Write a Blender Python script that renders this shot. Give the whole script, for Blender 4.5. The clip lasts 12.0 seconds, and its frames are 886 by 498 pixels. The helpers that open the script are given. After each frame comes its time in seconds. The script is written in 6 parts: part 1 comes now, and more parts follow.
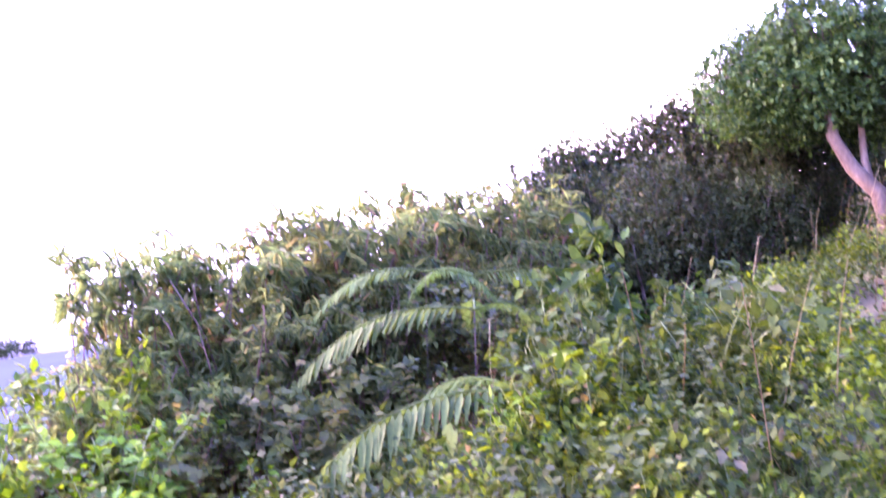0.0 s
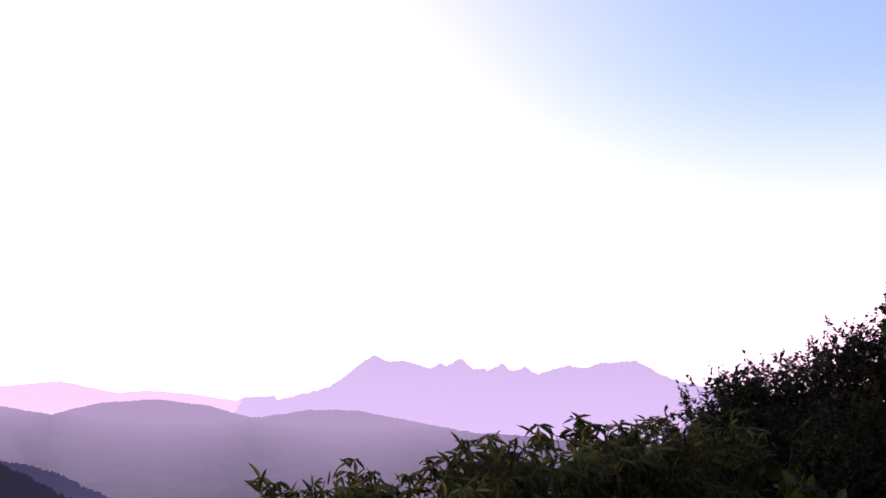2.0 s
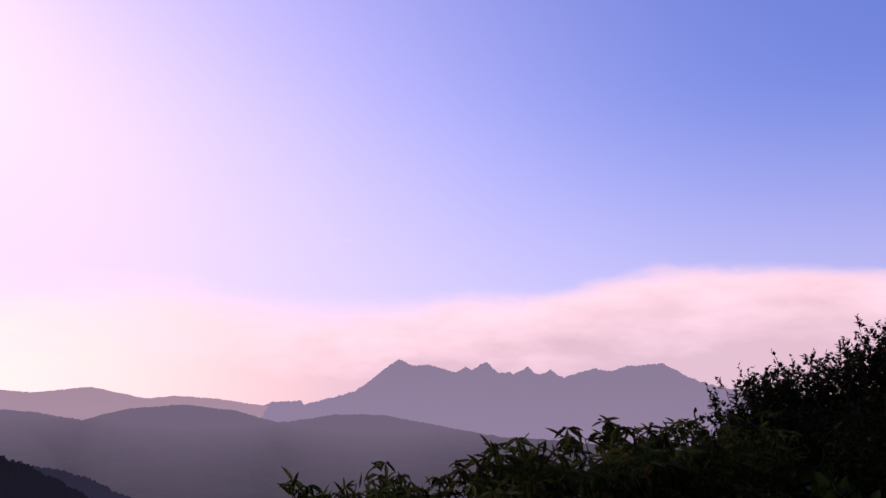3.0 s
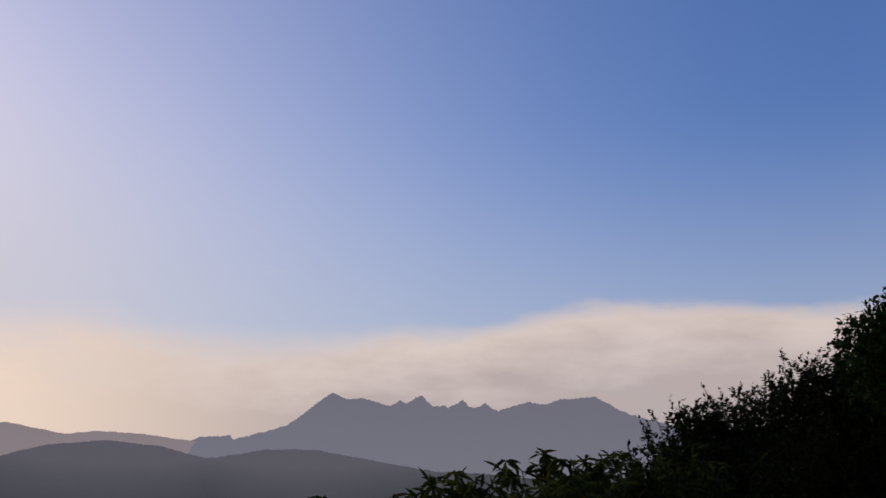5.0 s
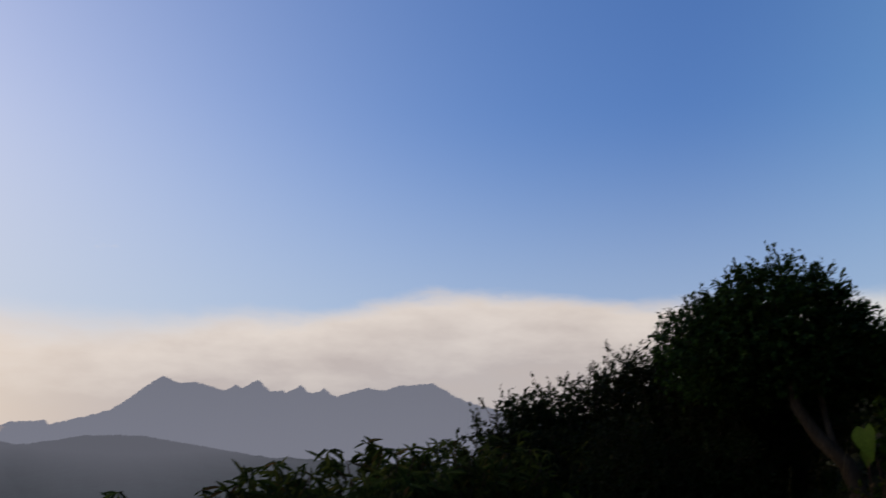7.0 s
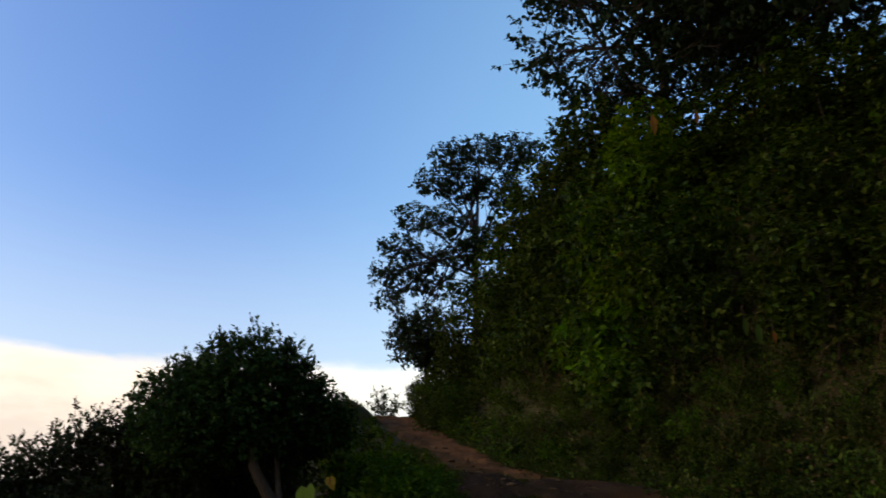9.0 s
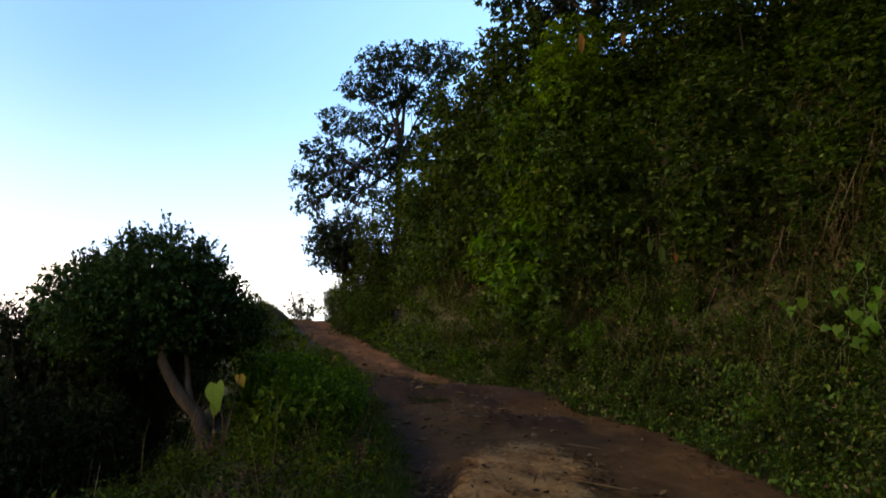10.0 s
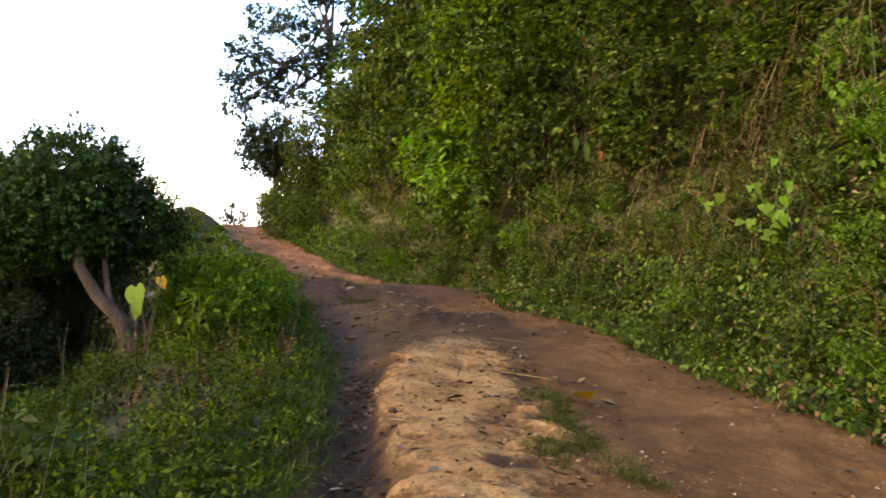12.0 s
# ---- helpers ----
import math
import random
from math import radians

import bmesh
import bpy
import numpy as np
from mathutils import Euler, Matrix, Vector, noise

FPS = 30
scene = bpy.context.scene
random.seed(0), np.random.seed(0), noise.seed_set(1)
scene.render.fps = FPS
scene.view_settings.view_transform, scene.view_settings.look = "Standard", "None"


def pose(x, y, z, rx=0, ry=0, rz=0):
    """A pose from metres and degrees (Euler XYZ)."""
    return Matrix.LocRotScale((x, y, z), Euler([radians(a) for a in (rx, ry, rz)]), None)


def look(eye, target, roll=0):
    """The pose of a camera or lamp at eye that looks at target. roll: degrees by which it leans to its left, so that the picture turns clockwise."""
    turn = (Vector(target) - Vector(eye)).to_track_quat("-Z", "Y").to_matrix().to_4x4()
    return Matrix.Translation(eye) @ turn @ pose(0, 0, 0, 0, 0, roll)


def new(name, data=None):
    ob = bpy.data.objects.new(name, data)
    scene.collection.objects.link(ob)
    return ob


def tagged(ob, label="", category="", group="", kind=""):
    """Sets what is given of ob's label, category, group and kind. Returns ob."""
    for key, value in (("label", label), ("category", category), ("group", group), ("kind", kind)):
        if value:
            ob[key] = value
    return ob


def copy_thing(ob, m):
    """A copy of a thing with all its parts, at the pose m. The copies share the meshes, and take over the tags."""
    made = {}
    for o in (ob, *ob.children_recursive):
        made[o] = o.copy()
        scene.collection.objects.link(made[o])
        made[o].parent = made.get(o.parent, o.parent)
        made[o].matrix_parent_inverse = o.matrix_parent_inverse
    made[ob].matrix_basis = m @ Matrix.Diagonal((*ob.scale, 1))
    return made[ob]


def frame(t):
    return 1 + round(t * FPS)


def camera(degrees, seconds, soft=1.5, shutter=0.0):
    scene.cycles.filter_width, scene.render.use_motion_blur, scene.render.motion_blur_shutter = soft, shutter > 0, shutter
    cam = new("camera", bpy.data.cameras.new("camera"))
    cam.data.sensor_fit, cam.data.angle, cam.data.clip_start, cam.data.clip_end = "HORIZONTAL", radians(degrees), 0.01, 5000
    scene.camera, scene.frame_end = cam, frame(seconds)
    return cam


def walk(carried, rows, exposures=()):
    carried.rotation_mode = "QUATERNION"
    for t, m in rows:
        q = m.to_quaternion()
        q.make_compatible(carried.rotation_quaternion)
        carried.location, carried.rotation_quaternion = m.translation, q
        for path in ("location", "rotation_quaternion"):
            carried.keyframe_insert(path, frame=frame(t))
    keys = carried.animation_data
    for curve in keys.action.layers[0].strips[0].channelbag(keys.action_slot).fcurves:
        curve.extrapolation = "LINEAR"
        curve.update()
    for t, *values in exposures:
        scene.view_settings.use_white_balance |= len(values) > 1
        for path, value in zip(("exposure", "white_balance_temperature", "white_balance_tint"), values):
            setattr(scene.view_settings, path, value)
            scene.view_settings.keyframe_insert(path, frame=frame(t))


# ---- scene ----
import itertools

cam = camera(60.0, 12.0, soft=1.6, shutter=0.3)
PATH = [
    (0, (0.302, 0.849, 1.429), (0.274, 2.845, 1.296), 0.5),
    (0.5, (0.25, 0.831, 1.546), (0.107, 2.822, 1.672), 0.3),
    (1, (0.07, 0.704, 1.593), (-0.124, 2.683, 1.812), 2.6),
    (1.5, (0.063, 0.664, 1.59), (-0.275, 2.602, 1.951), 3.1),
    (2, (0.062, 0.662, 1.59), (-0.341, 2.581, 1.986), 2.5),
    (2.5, (0.058, 0.641, 1.588), (-0.411, 2.542, 1.993), 2.4),
    (4.5, (0.019, 0.573, 1.573), (-0.352, 2.498, 1.968), 1.6),
    (5, (0.022, 0.582, 1.574), (-0.279, 2.497, 2.066), 2.0),
    (5.5, (0.036, 0.635, 1.579), (-0.189, 2.562, 2.064), 1.5),
    (6, (0.051, 0.69, 1.584), (-0.153, 2.621, 2.06), 1.5),
    (6.5, (0.069, 0.756, 1.591), (-0.054, 2.708, 2.009), 1.6),
    (7, (0.094, 0.853, 1.6), (0.191, 2.794, 2.071), 2.0),
    (7.5, (0.098, 0.866, 1.601), (0.542, 2.732, 2.167), 1.5),
    (9.5, (-0.006, 0.565, 1.567), (1.356, 1.905, 2.159), 0.3),
    (10, (0.009, 0.554, 1.554), (1.43, 1.896, 1.976), 1.6),
    (10.5, (0.004, 0.564, 1.538), (1.427, 1.923, 1.893), 1.9),
    (11, (0.022, 0.546, 1.51), (1.47, 1.887, 1.83), 0.7),
    (11.5, (0.078, 0.522, 1.511), (1.557, 1.856, 1.693), 0.9),
    (12, (0.107, 0.498, 1.509), (1.665, 1.739, 1.688), 0.2),
]
# stops, kelvin and tint follow the automatic exposure of the clip's camera
EXPOSURES = [
    (0.0, 6.5, 6000, 88), (0.5, 6.0, 6300, 71), (1.0, 4.95, 6600, 56), (1.5, 3.2, 6500, 64), (2.0, 1.8, 6600, 72),
    (2.5, 0.9, 6700, 68), (4.3, 0.03, 6750, 28), (5.0, -0.1, 6700, 18), (6.0, -0.12, 6650, 16), (7.0, 0.08, 6550, 11),
    (7.7, 0.4, 6450, 8), (9.3, 1.15, 7600, 8), (10.0, 1.85, 7600, 12), (10.5, 2.35, 7700, 16), (11.0, 2.9, 8000, 18),
    (11.5, 3.3, 8200, 20), (12.0, 3.95, 8400, 20),
]
walk(cam, [(t, look(eye, target, roll)) for t, eye, target, roll in PATH], EXPOSURES)

# ---- world and sun ----
SUN_AZ, SUN_EL = -62.0, 20.0  # degrees from +y to the right, degrees up
world = bpy.data.worlds.new("evening_sky")
scene.world = world
world.use_nodes = True


def world_nodes(strength):
    nt = world.node_tree
    nt.nodes.clear()
    N, L = nt.nodes.new, nt.links.new
    sky = N("ShaderNodeTexSky")
    sky.sky_type, sky.sun_disc = "NISHITA", False
    sky.sun_elevation, sky.sun_rotation = radians(SUN_EL), radians(SUN_AZ)
    sky.altitude, sky.air_density, sky.dust_density, sky.ozone_density = 800, 1.0, 0.8, 3.4
    tc = N("ShaderNodeTexCoord")
    sep = N("ShaderNodeSeparateXYZ")
    L(tc.outputs["Generated"], sep.inputs[0])
    # a bank of stratus cloud low over the mountains, its top uneven
    stretch = N("ShaderNodeMapping")
    stretch.inputs["Scale"].default_value = (2.0, 2.0, 6.0)
    L(tc.outputs["Generated"], stretch.inputs[0])
    wide = N("ShaderNodeTexNoise")
    wide.inputs["Scale"].default_value, wide.inputs["Detail"].default_value = 1.3, 3
    L(stretch.outputs[0], wide.inputs[0])
    fine = N("ShaderNodeTexNoise")
    fine.inputs["Scale"].default_value, fine.inputs["Detail"].default_value, fine.inputs["Roughness"].default_value = 3.5, 5, 0.6
    L(stretch.outputs[0], fine.inputs[0])

    def math_node(op, a, b):
        m = N("ShaderNodeMath")
        m.operation = op
        for i, v in enumerate((a, b)):
            if isinstance(v, (int, float)):
                m.inputs[i].default_value = v
            else:
                L(v, m.inputs[i])
        return m.outputs[0]

    # its top is low in the west and swells towards +x
    swell = N("ShaderNodeValToRGB")
    swell.color_ramp.interpolation = "CARDINAL"
    knots = ((0.0, 0.12), (0.2, 0.122), (0.235, 0.134), (0.265, 0.121), (0.33, 0.118), (0.395, 0.141), (0.45, 0.147), (0.5, 0.168), (0.54, 0.177), (0.61, 0.173), (0.66, 0.168), (1.0, 0.19))
    while len(swell.color_ramp.elements) < len(knots):
        swell.color_ramp.elements.new(0.5)
    for el, (p, h) in zip(swell.color_ramp.elements, knots):
        el.position, el.color = p, (h, h, h, 1)
    L(math_node("ADD", math_node("MULTIPLY", sep.outputs[0], 0.5), 0.5), swell.inputs[0])
    top = math_node("ADD", math_node("MULTIPLY", math_node("SUBTRACT", wide.outputs[0], 0.5), 0.02), swell.outputs[0])
    top = math_node("ADD", top, math_node("MULTIPLY", math_node("SUBTRACT", fine.outputs[0], 0.48), 0.045))
    depth = math_node("SUBTRACT", top, sep.outputs[2])
    soft_edge = N("ShaderNodeMapRange")
    soft_edge.interpolation_type = "SMOOTHSTEP"
    soft_edge.inputs["From Min"].default_value, soft_edge.inputs["From Max"].default_value = -0.012, 0.016
    thin = N("ShaderNodeMapRange")
    thin.interpolation_type = "SMOOTHSTEP"
    thin.inputs["From Min"].default_value, thin.inputs["From Max"].default_value = 0.0, -0.5
    L(sep.outputs[0], thin.inputs[0])
    L(math_node("SUBTRACT", math_node("MULTIPLY", thin.outputs[0], -0.016), 0.012), soft_edge.inputs["From Min"])
    L(math_node("ADD", math_node("MULTIPLY", thin.outputs[0], 0.03), 0.016), soft_edge.inputs["From Max"])
    L(depth, soft_edge.inputs[0])
    body = N("ShaderNodeMapRange")
    body.inputs["From Min"].default_value, body.inputs["From Max"].default_value = 0.3, 0.7
    body.inputs["To Min"].default_value, body.inputs["To Max"].default_value = 0.86, 0.98
    L(fine.outputs[0], body.inputs[0])
    cover = math_node("MULTIPLY", soft_edge.outputs[0], body.outputs[0])
    # a few small wisps higher up
    wisp = N("ShaderNodeMapRange")
    wisp.interpolation_type = "SMOOTHSTEP"
    wisp.inputs["From Min"].default_value, wisp.inputs["From Max"].default_value = 0.725, 0.82
    wisp.inputs["To Max"].default_value = 0.25
    L(fine.outputs[0], wisp.inputs[0])
    cover = math_node("MAXIMUM", cover, wisp.outputs[0])
    # light scattered many times over brightens the blue away from the sun
    lift = N("ShaderNodeMix")
    lift.data_type, lift.blend_type = "RGBA", "ADD"
    lift.inputs[0].default_value = 1.0
    # the aureole of the veiled sun
    toward = N("ShaderNodeVectorMath")
    toward.operation = "DOT_PRODUCT"
    L(tc.outputs["Generated"], toward.inputs[0])
    a, e = radians(SUN_AZ), radians(SUN_EL)
    toward.inputs[1].default_value = (math.sin(a) * math.cos(e), math.cos(a) * math.cos(e), math.sin(e))
    near_sun = math_node("POWER", math_node("MAXIMUM", toward.outputs["Value"], 0.0), 5.0)
    ring = N("ShaderNodeMix")
    ring.data_type = "RGBA"
    L(near_sun, ring.inputs[0])
    ring.inputs[6].default_value, ring.inputs[7].default_value = (0, 0, 0, 1), AUREOLE
    halo = N("ShaderNodeMix")
    halo.data_type, halo.blend_type = "RGBA", "ADD"
    halo.inputs[0].default_value = 1.0
    L(ring.outputs[2], halo.inputs[7])
    L(sky.outputs[0], lift.inputs[6])
    lift.inputs[7].default_value = SCATTER
    low_air = N("ShaderNodeMapRange")
    low_air.interpolation_type = "SMOOTHSTEP"
    low_air.inputs["From Min"].default_value, low_air.inputs["From Max"].default_value = 0.05, 0.42
    low_air.inputs["To Min"].default_value, low_air.inputs["To Max"].default_value = 0.6, 0.0
    L(sep.outputs[2], low_air.inputs[0])
    hazy = N("ShaderNodeMix")
    hazy.data_type = "RGBA"
    L(low_air.outputs[0], hazy.inputs[0])
    # a thin veil of high cloud over the east
    east = N("ShaderNodeMapRange")
    east.interpolation_type = "SMOOTHSTEP"
    east.inputs["From Min"].default_value, east.inputs["From Max"].default_value = 0.3, 0.75
    L(sep.outputs[0], east.inputs[0])
    veil = N("ShaderNodeMix")
    veil.data_type, veil.blend_type = "RGBA", "ADD"
    L(east.outputs[0], veil.inputs[0])
    L(lift.outputs[2], veil.inputs[6])
    veil.inputs[7].default_value = VEIL
    sunward = N("ShaderNodeMix")
    sunward.data_type = "RGBA"
    layer = N("ShaderNodeMapRange")  # the haze lies low
    layer.interpolation_type = "SMOOTHSTEP"
    layer.inputs["From Min"].default_value, layer.inputs["From Max"].default_value = 0.1, 0.6
    layer.inputs["To Min"].default_value, layer.inputs["To Max"].default_value = 1.0, 0.3
    L(sep.outputs[2], layer.inputs[0])
    L(math_node("MULTIPLY", math_node("POWER", math_node("MAXIMUM", toward.outputs["Value"], 0.0), 3.5), layer.outputs[0]), sunward.inputs[0])
    L(veil.outputs[2], sunward.inputs[6])
    sunward.inputs[7].default_value = SUN_HAZE
    L(sunward.outputs[2], hazy.inputs[6])
    hazy.inputs[7].default_value = HORIZON_HAZE
    shade = N("ShaderNodeMapRange")
    shade.inputs["From Min"].default_value, shade.inputs["From Max"].default_value = 0.0, 0.1
    L(math_node("ADD", depth, math_node("MULTIPLY", math_node("SUBTRACT", fine.outputs[0], 0.5), 0.17)), shade.inputs[0])
    cloud = N("ShaderNodeMix")
    cloud.data_type = "RGBA"
    L(shade.outputs[0], cloud.inputs[0])
    cloud.inputs[6].default_value = CLOUD_TOP
    west = N("ShaderNodeMapRange")
    west.interpolation_type = "SMOOTHSTEP"
    west.inputs["From Min"].default_value, west.inputs["From Max"].default_value = -0.25, -0.75
    L(sep.outputs[0], west.inputs[0])
    glow = N("ShaderNodeMix")
    glow.data_type = "RGBA"
    L(west.outputs[0], glow.inputs[0])
    glow.inputs[6].default_value, glow.inputs[7].default_value = CLOUD_LOW, CLOUD_WEST
    L(glow.outputs[2], cloud.inputs[7])
    mix = N("ShaderNodeMix")
    mix.data_type = "RGBA"
    L(cover, mix.inputs[0])
    L(hazy.outputs[2], mix.inputs[6])
    far_east = N("ShaderNodeMix")
    far_east.data_type = "RGBA"
    L(east.outputs[0], far_east.inputs[0])
    L(cloud.outputs[2], far_east.inputs[6])
    far_east.inputs[7].default_value = CLOUD_EAST
    L(far_east.outputs[2], mix.inputs[7])
    bg, out = N("ShaderNodeBackground"), N("ShaderNodeOutputWorld")
    bg.inputs[1].default_value = strength
    L(mix.outputs[2], halo.inputs[6])
    L(halo.outputs[2], bg.inputs[0])
    L(bg.outputs[0], out.inputs[0])


SCATTER = (0.02, 0.37, 1.75, 1)
VEIL = (0.6, 1.15, 1.0, 1)
CLOUD_EAST = (6.0, 6.6, 6.9, 1)
AUREOLE = (1.3, 0.8, 0.5, 1)
SUN_HAZE = (6.4, 6.35, 6.7, 1)
HORIZON_HAZE = (4.2, 4.7, 5.4, 1)
CLOUD_TOP, CLOUD_LOW = (7.3, 6.45, 5.7, 1), (4.9, 4.35, 4.15, 1)
CLOUD_WEST = (8.7, 7.4, 5.8, 1)
world_nodes(0.1)
lamp = bpy.data.lights.new("sun", "SUN")
lamp.energy, lamp.angle, lamp.color = 0.42, radians(8), (1.0, 0.84, 0.62)
sun = new("sun", lamp)
_az, _el = radians(SUN_AZ), radians(SUN_EL)
sun.matrix_world = look((math.sin(_az) * math.cos(_el) * 50, math.cos(_az) * math.cos(_el) * 50, math.sin(_el) * 50 + 30), (0, 0, 30))


# ---- materials ----
def nodes_of(name):
    m = bpy.data.materials.new(name)
    m.use_nodes = True
    nt = m.node_tree
    return m, nt, nt.nodes.new, nt.links.new, nt.nodes["Principled BSDF"], nt.nodes["Material Output"]


def ramp_of(N, stops):
    r = N("ShaderNodeValToRGB")
    e = r.color_ramp.elements
    while len(e) < len(stops):
        e.new(0.5)
    for el, (p, c) in zip(e, stops):
        el.position, el.color = p, (*c, 1)
    return r


def leaf_material(name, stops, rough=0.5, through_light=0.35, grain=60, shift=0.12):
    """Leaf: each leaf takes its own tint, each plant a slight shift; some light passes through."""
    m, nt, N, L, bsdf, out = nodes_of(name)
    geo, info = N("ShaderNodeNewGeometry"), N("ShaderNodeObjectInfo")
    ramp = ramp_of(N, stops)
    L(geo.outputs["Random Per Island"], ramp.inputs[0])
    noise_tex = N("ShaderNodeTexNoise")
    noise_tex.inputs["Scale"].default_value, noise_tex.inputs["Detail"].default_value = grain, 3
    tc = N("ShaderNodeTexCoord")
    L(tc.outputs["Object"], noise_tex.inputs[0])
    val = N("ShaderNodeMapRange")
    val.inputs["To Min"].default_value, val.inputs["To Max"].default_value = 0.17, 0.51
    L(noise_tex.outputs[0], val.inputs[0])
    hue = N("ShaderNodeMapRange")
    hue.inputs["To Min"].default_value, hue.inputs["To Max"].default_value = 0.5 - shift * 0.14, 0.5 + shift * 0.1
    L(info.outputs["Random"], hue.inputs[0])
    hsv = N("ShaderNodeHueSaturation")
    L(hue.outputs[0], hsv.inputs["Hue"])
    broad = N("ShaderNodeTexNoise")
    broad.inputs["Scale"].default_value, broad.inputs["Detail"].default_value = 1.4, 3
    L(tc.outputs["Object"], broad.inputs[0])
    age, patch = N("ShaderNodeMapRange"), N("ShaderNodeMapRange")
    age.inputs["To Min"].default_value, age.inputs["To Max"].default_value = 0.78, 1.22
    L(info.outputs["Random"], age.inputs[0])
    patch.inputs["From Min"].default_value, patch.inputs["From Max"].default_value = 0.3, 0.7
    patch.inputs["To Min"].default_value, patch.inputs["To Max"].default_value = 0.65, 1.3
    L(broad.outputs[0], patch.inputs[0])
    m1, m2 = N("ShaderNodeMath"), N("ShaderNodeMath")
    m1.operation = m2.operation = "MULTIPLY"
    L(val.outputs[0], m1.inputs[0])
    L(age.outputs[0], m1.inputs[1])
    L(m1.outputs[0], m2.inputs[0])
    L(patch.outputs[0], m2.inputs[1])
    L(m2.outputs[0], hsv.inputs["Value"])
    L(ramp.outputs[0], hsv.inputs["Color"])
    L(hsv.outputs[0], bsdf.inputs["Base Color"])
    bsdf.inputs["Roughness"].default_value = rough + 0.1
    bsdf.inputs["Specular IOR Level"].default_value = 0.05
    tl, mix = N("ShaderNodeBsdfTranslucent"), N("ShaderNodeMixShader")
    bright = N("ShaderNodeHueSaturation")
    bright.inputs["Value"].default_value, bright.inputs["Saturation"].default_value = 1.3, 1.1
    L(hsv.outputs[0], bright.inputs["Color"])
    L(bright.outputs[0], tl.inputs[0])
    mix.inputs[0].default_value = through_light * 0.8
    L(bsdf.outputs[0], mix.inputs[1])
    L(tl.outputs[0], mix.inputs[2])
    L(mix.outputs[0], out.inputs[0])
    return m


def grain_material(name, stops, scale=8, rough=0.9, bump=0.4, fine=70, stretch=(1, 1, 1)):
    """Earth, bark, stone: noise at two scales in colour and relief."""
    m, nt, N, L, bsdf, out = nodes_of(name)
    tc, mp = N("ShaderNodeTexCoord"), N("ShaderNodeMapping")
    mp.inputs["Scale"].default_value = stretch
    L(tc.outputs["Object"], mp.inputs[0])
    a, b = N("ShaderNodeTexNoise"), N("ShaderNodeTexNoise")
    a.inputs["Scale"].default_value, a.inputs["Detail"].default_value = scale, 6
    b.inputs["Scale"].default_value, b.inputs["Detail"].default_value = fine, 4
    L(mp.outputs[0], a.inputs[0])
    L(mp.outputs[0], b.inputs[0])
    mixed = N("ShaderNodeMix")
    mixed.inputs[0].default_value = 0.35
    L(a.outputs[0], mixed.inputs[2])
    L(b.outputs[0], mixed.inputs[3])
    ramp = ramp_of(N, stops)
    L(mixed.outputs[0], ramp.inputs[0])
    L(ramp.outputs[0], bsdf.inputs["Base Color"])
    bsdf.inputs["Roughness"].default_value = rough
    bsdf.inputs["Specular IOR Level"].default_value = 0.04
    bp = N("ShaderNodeBump")
    bp.inputs["Strength"].default_value, bp.inputs["Distance"].default_value = bump, 0.02
    L(mixed.outputs[0], bp.inputs["Height"])
    L(bp.outputs[0], bsdf.inputs["Normal"])
    return m


def haze_glow_material(name, wood, haze, thick, valley=None, low=0.0, high=1.0):
    """Distant forest: woodland mixed with emission that paints the haze before it on the surface; its share can change
    with height.
    """
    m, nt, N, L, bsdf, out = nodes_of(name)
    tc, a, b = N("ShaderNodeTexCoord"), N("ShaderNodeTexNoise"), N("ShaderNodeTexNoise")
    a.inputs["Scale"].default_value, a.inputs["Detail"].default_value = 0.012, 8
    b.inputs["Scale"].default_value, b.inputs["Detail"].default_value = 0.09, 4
    # woodland tone at two scales; the haze glow is mixed over it below
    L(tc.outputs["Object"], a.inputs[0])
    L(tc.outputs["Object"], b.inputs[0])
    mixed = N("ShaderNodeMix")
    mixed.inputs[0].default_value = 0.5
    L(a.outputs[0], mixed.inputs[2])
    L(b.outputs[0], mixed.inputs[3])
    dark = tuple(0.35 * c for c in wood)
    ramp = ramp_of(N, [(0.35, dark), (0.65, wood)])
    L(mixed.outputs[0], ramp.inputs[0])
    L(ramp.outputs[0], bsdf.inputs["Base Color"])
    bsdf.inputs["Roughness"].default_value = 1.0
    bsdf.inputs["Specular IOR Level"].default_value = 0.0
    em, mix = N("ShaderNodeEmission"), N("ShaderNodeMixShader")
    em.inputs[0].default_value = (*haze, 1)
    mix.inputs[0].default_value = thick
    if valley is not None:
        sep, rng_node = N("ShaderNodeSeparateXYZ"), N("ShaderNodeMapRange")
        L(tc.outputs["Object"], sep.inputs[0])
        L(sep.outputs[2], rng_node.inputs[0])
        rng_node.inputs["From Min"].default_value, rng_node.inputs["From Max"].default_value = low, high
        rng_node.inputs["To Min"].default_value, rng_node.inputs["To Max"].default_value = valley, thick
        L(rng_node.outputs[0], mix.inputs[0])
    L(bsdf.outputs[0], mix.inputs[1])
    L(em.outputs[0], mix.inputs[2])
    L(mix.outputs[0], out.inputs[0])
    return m


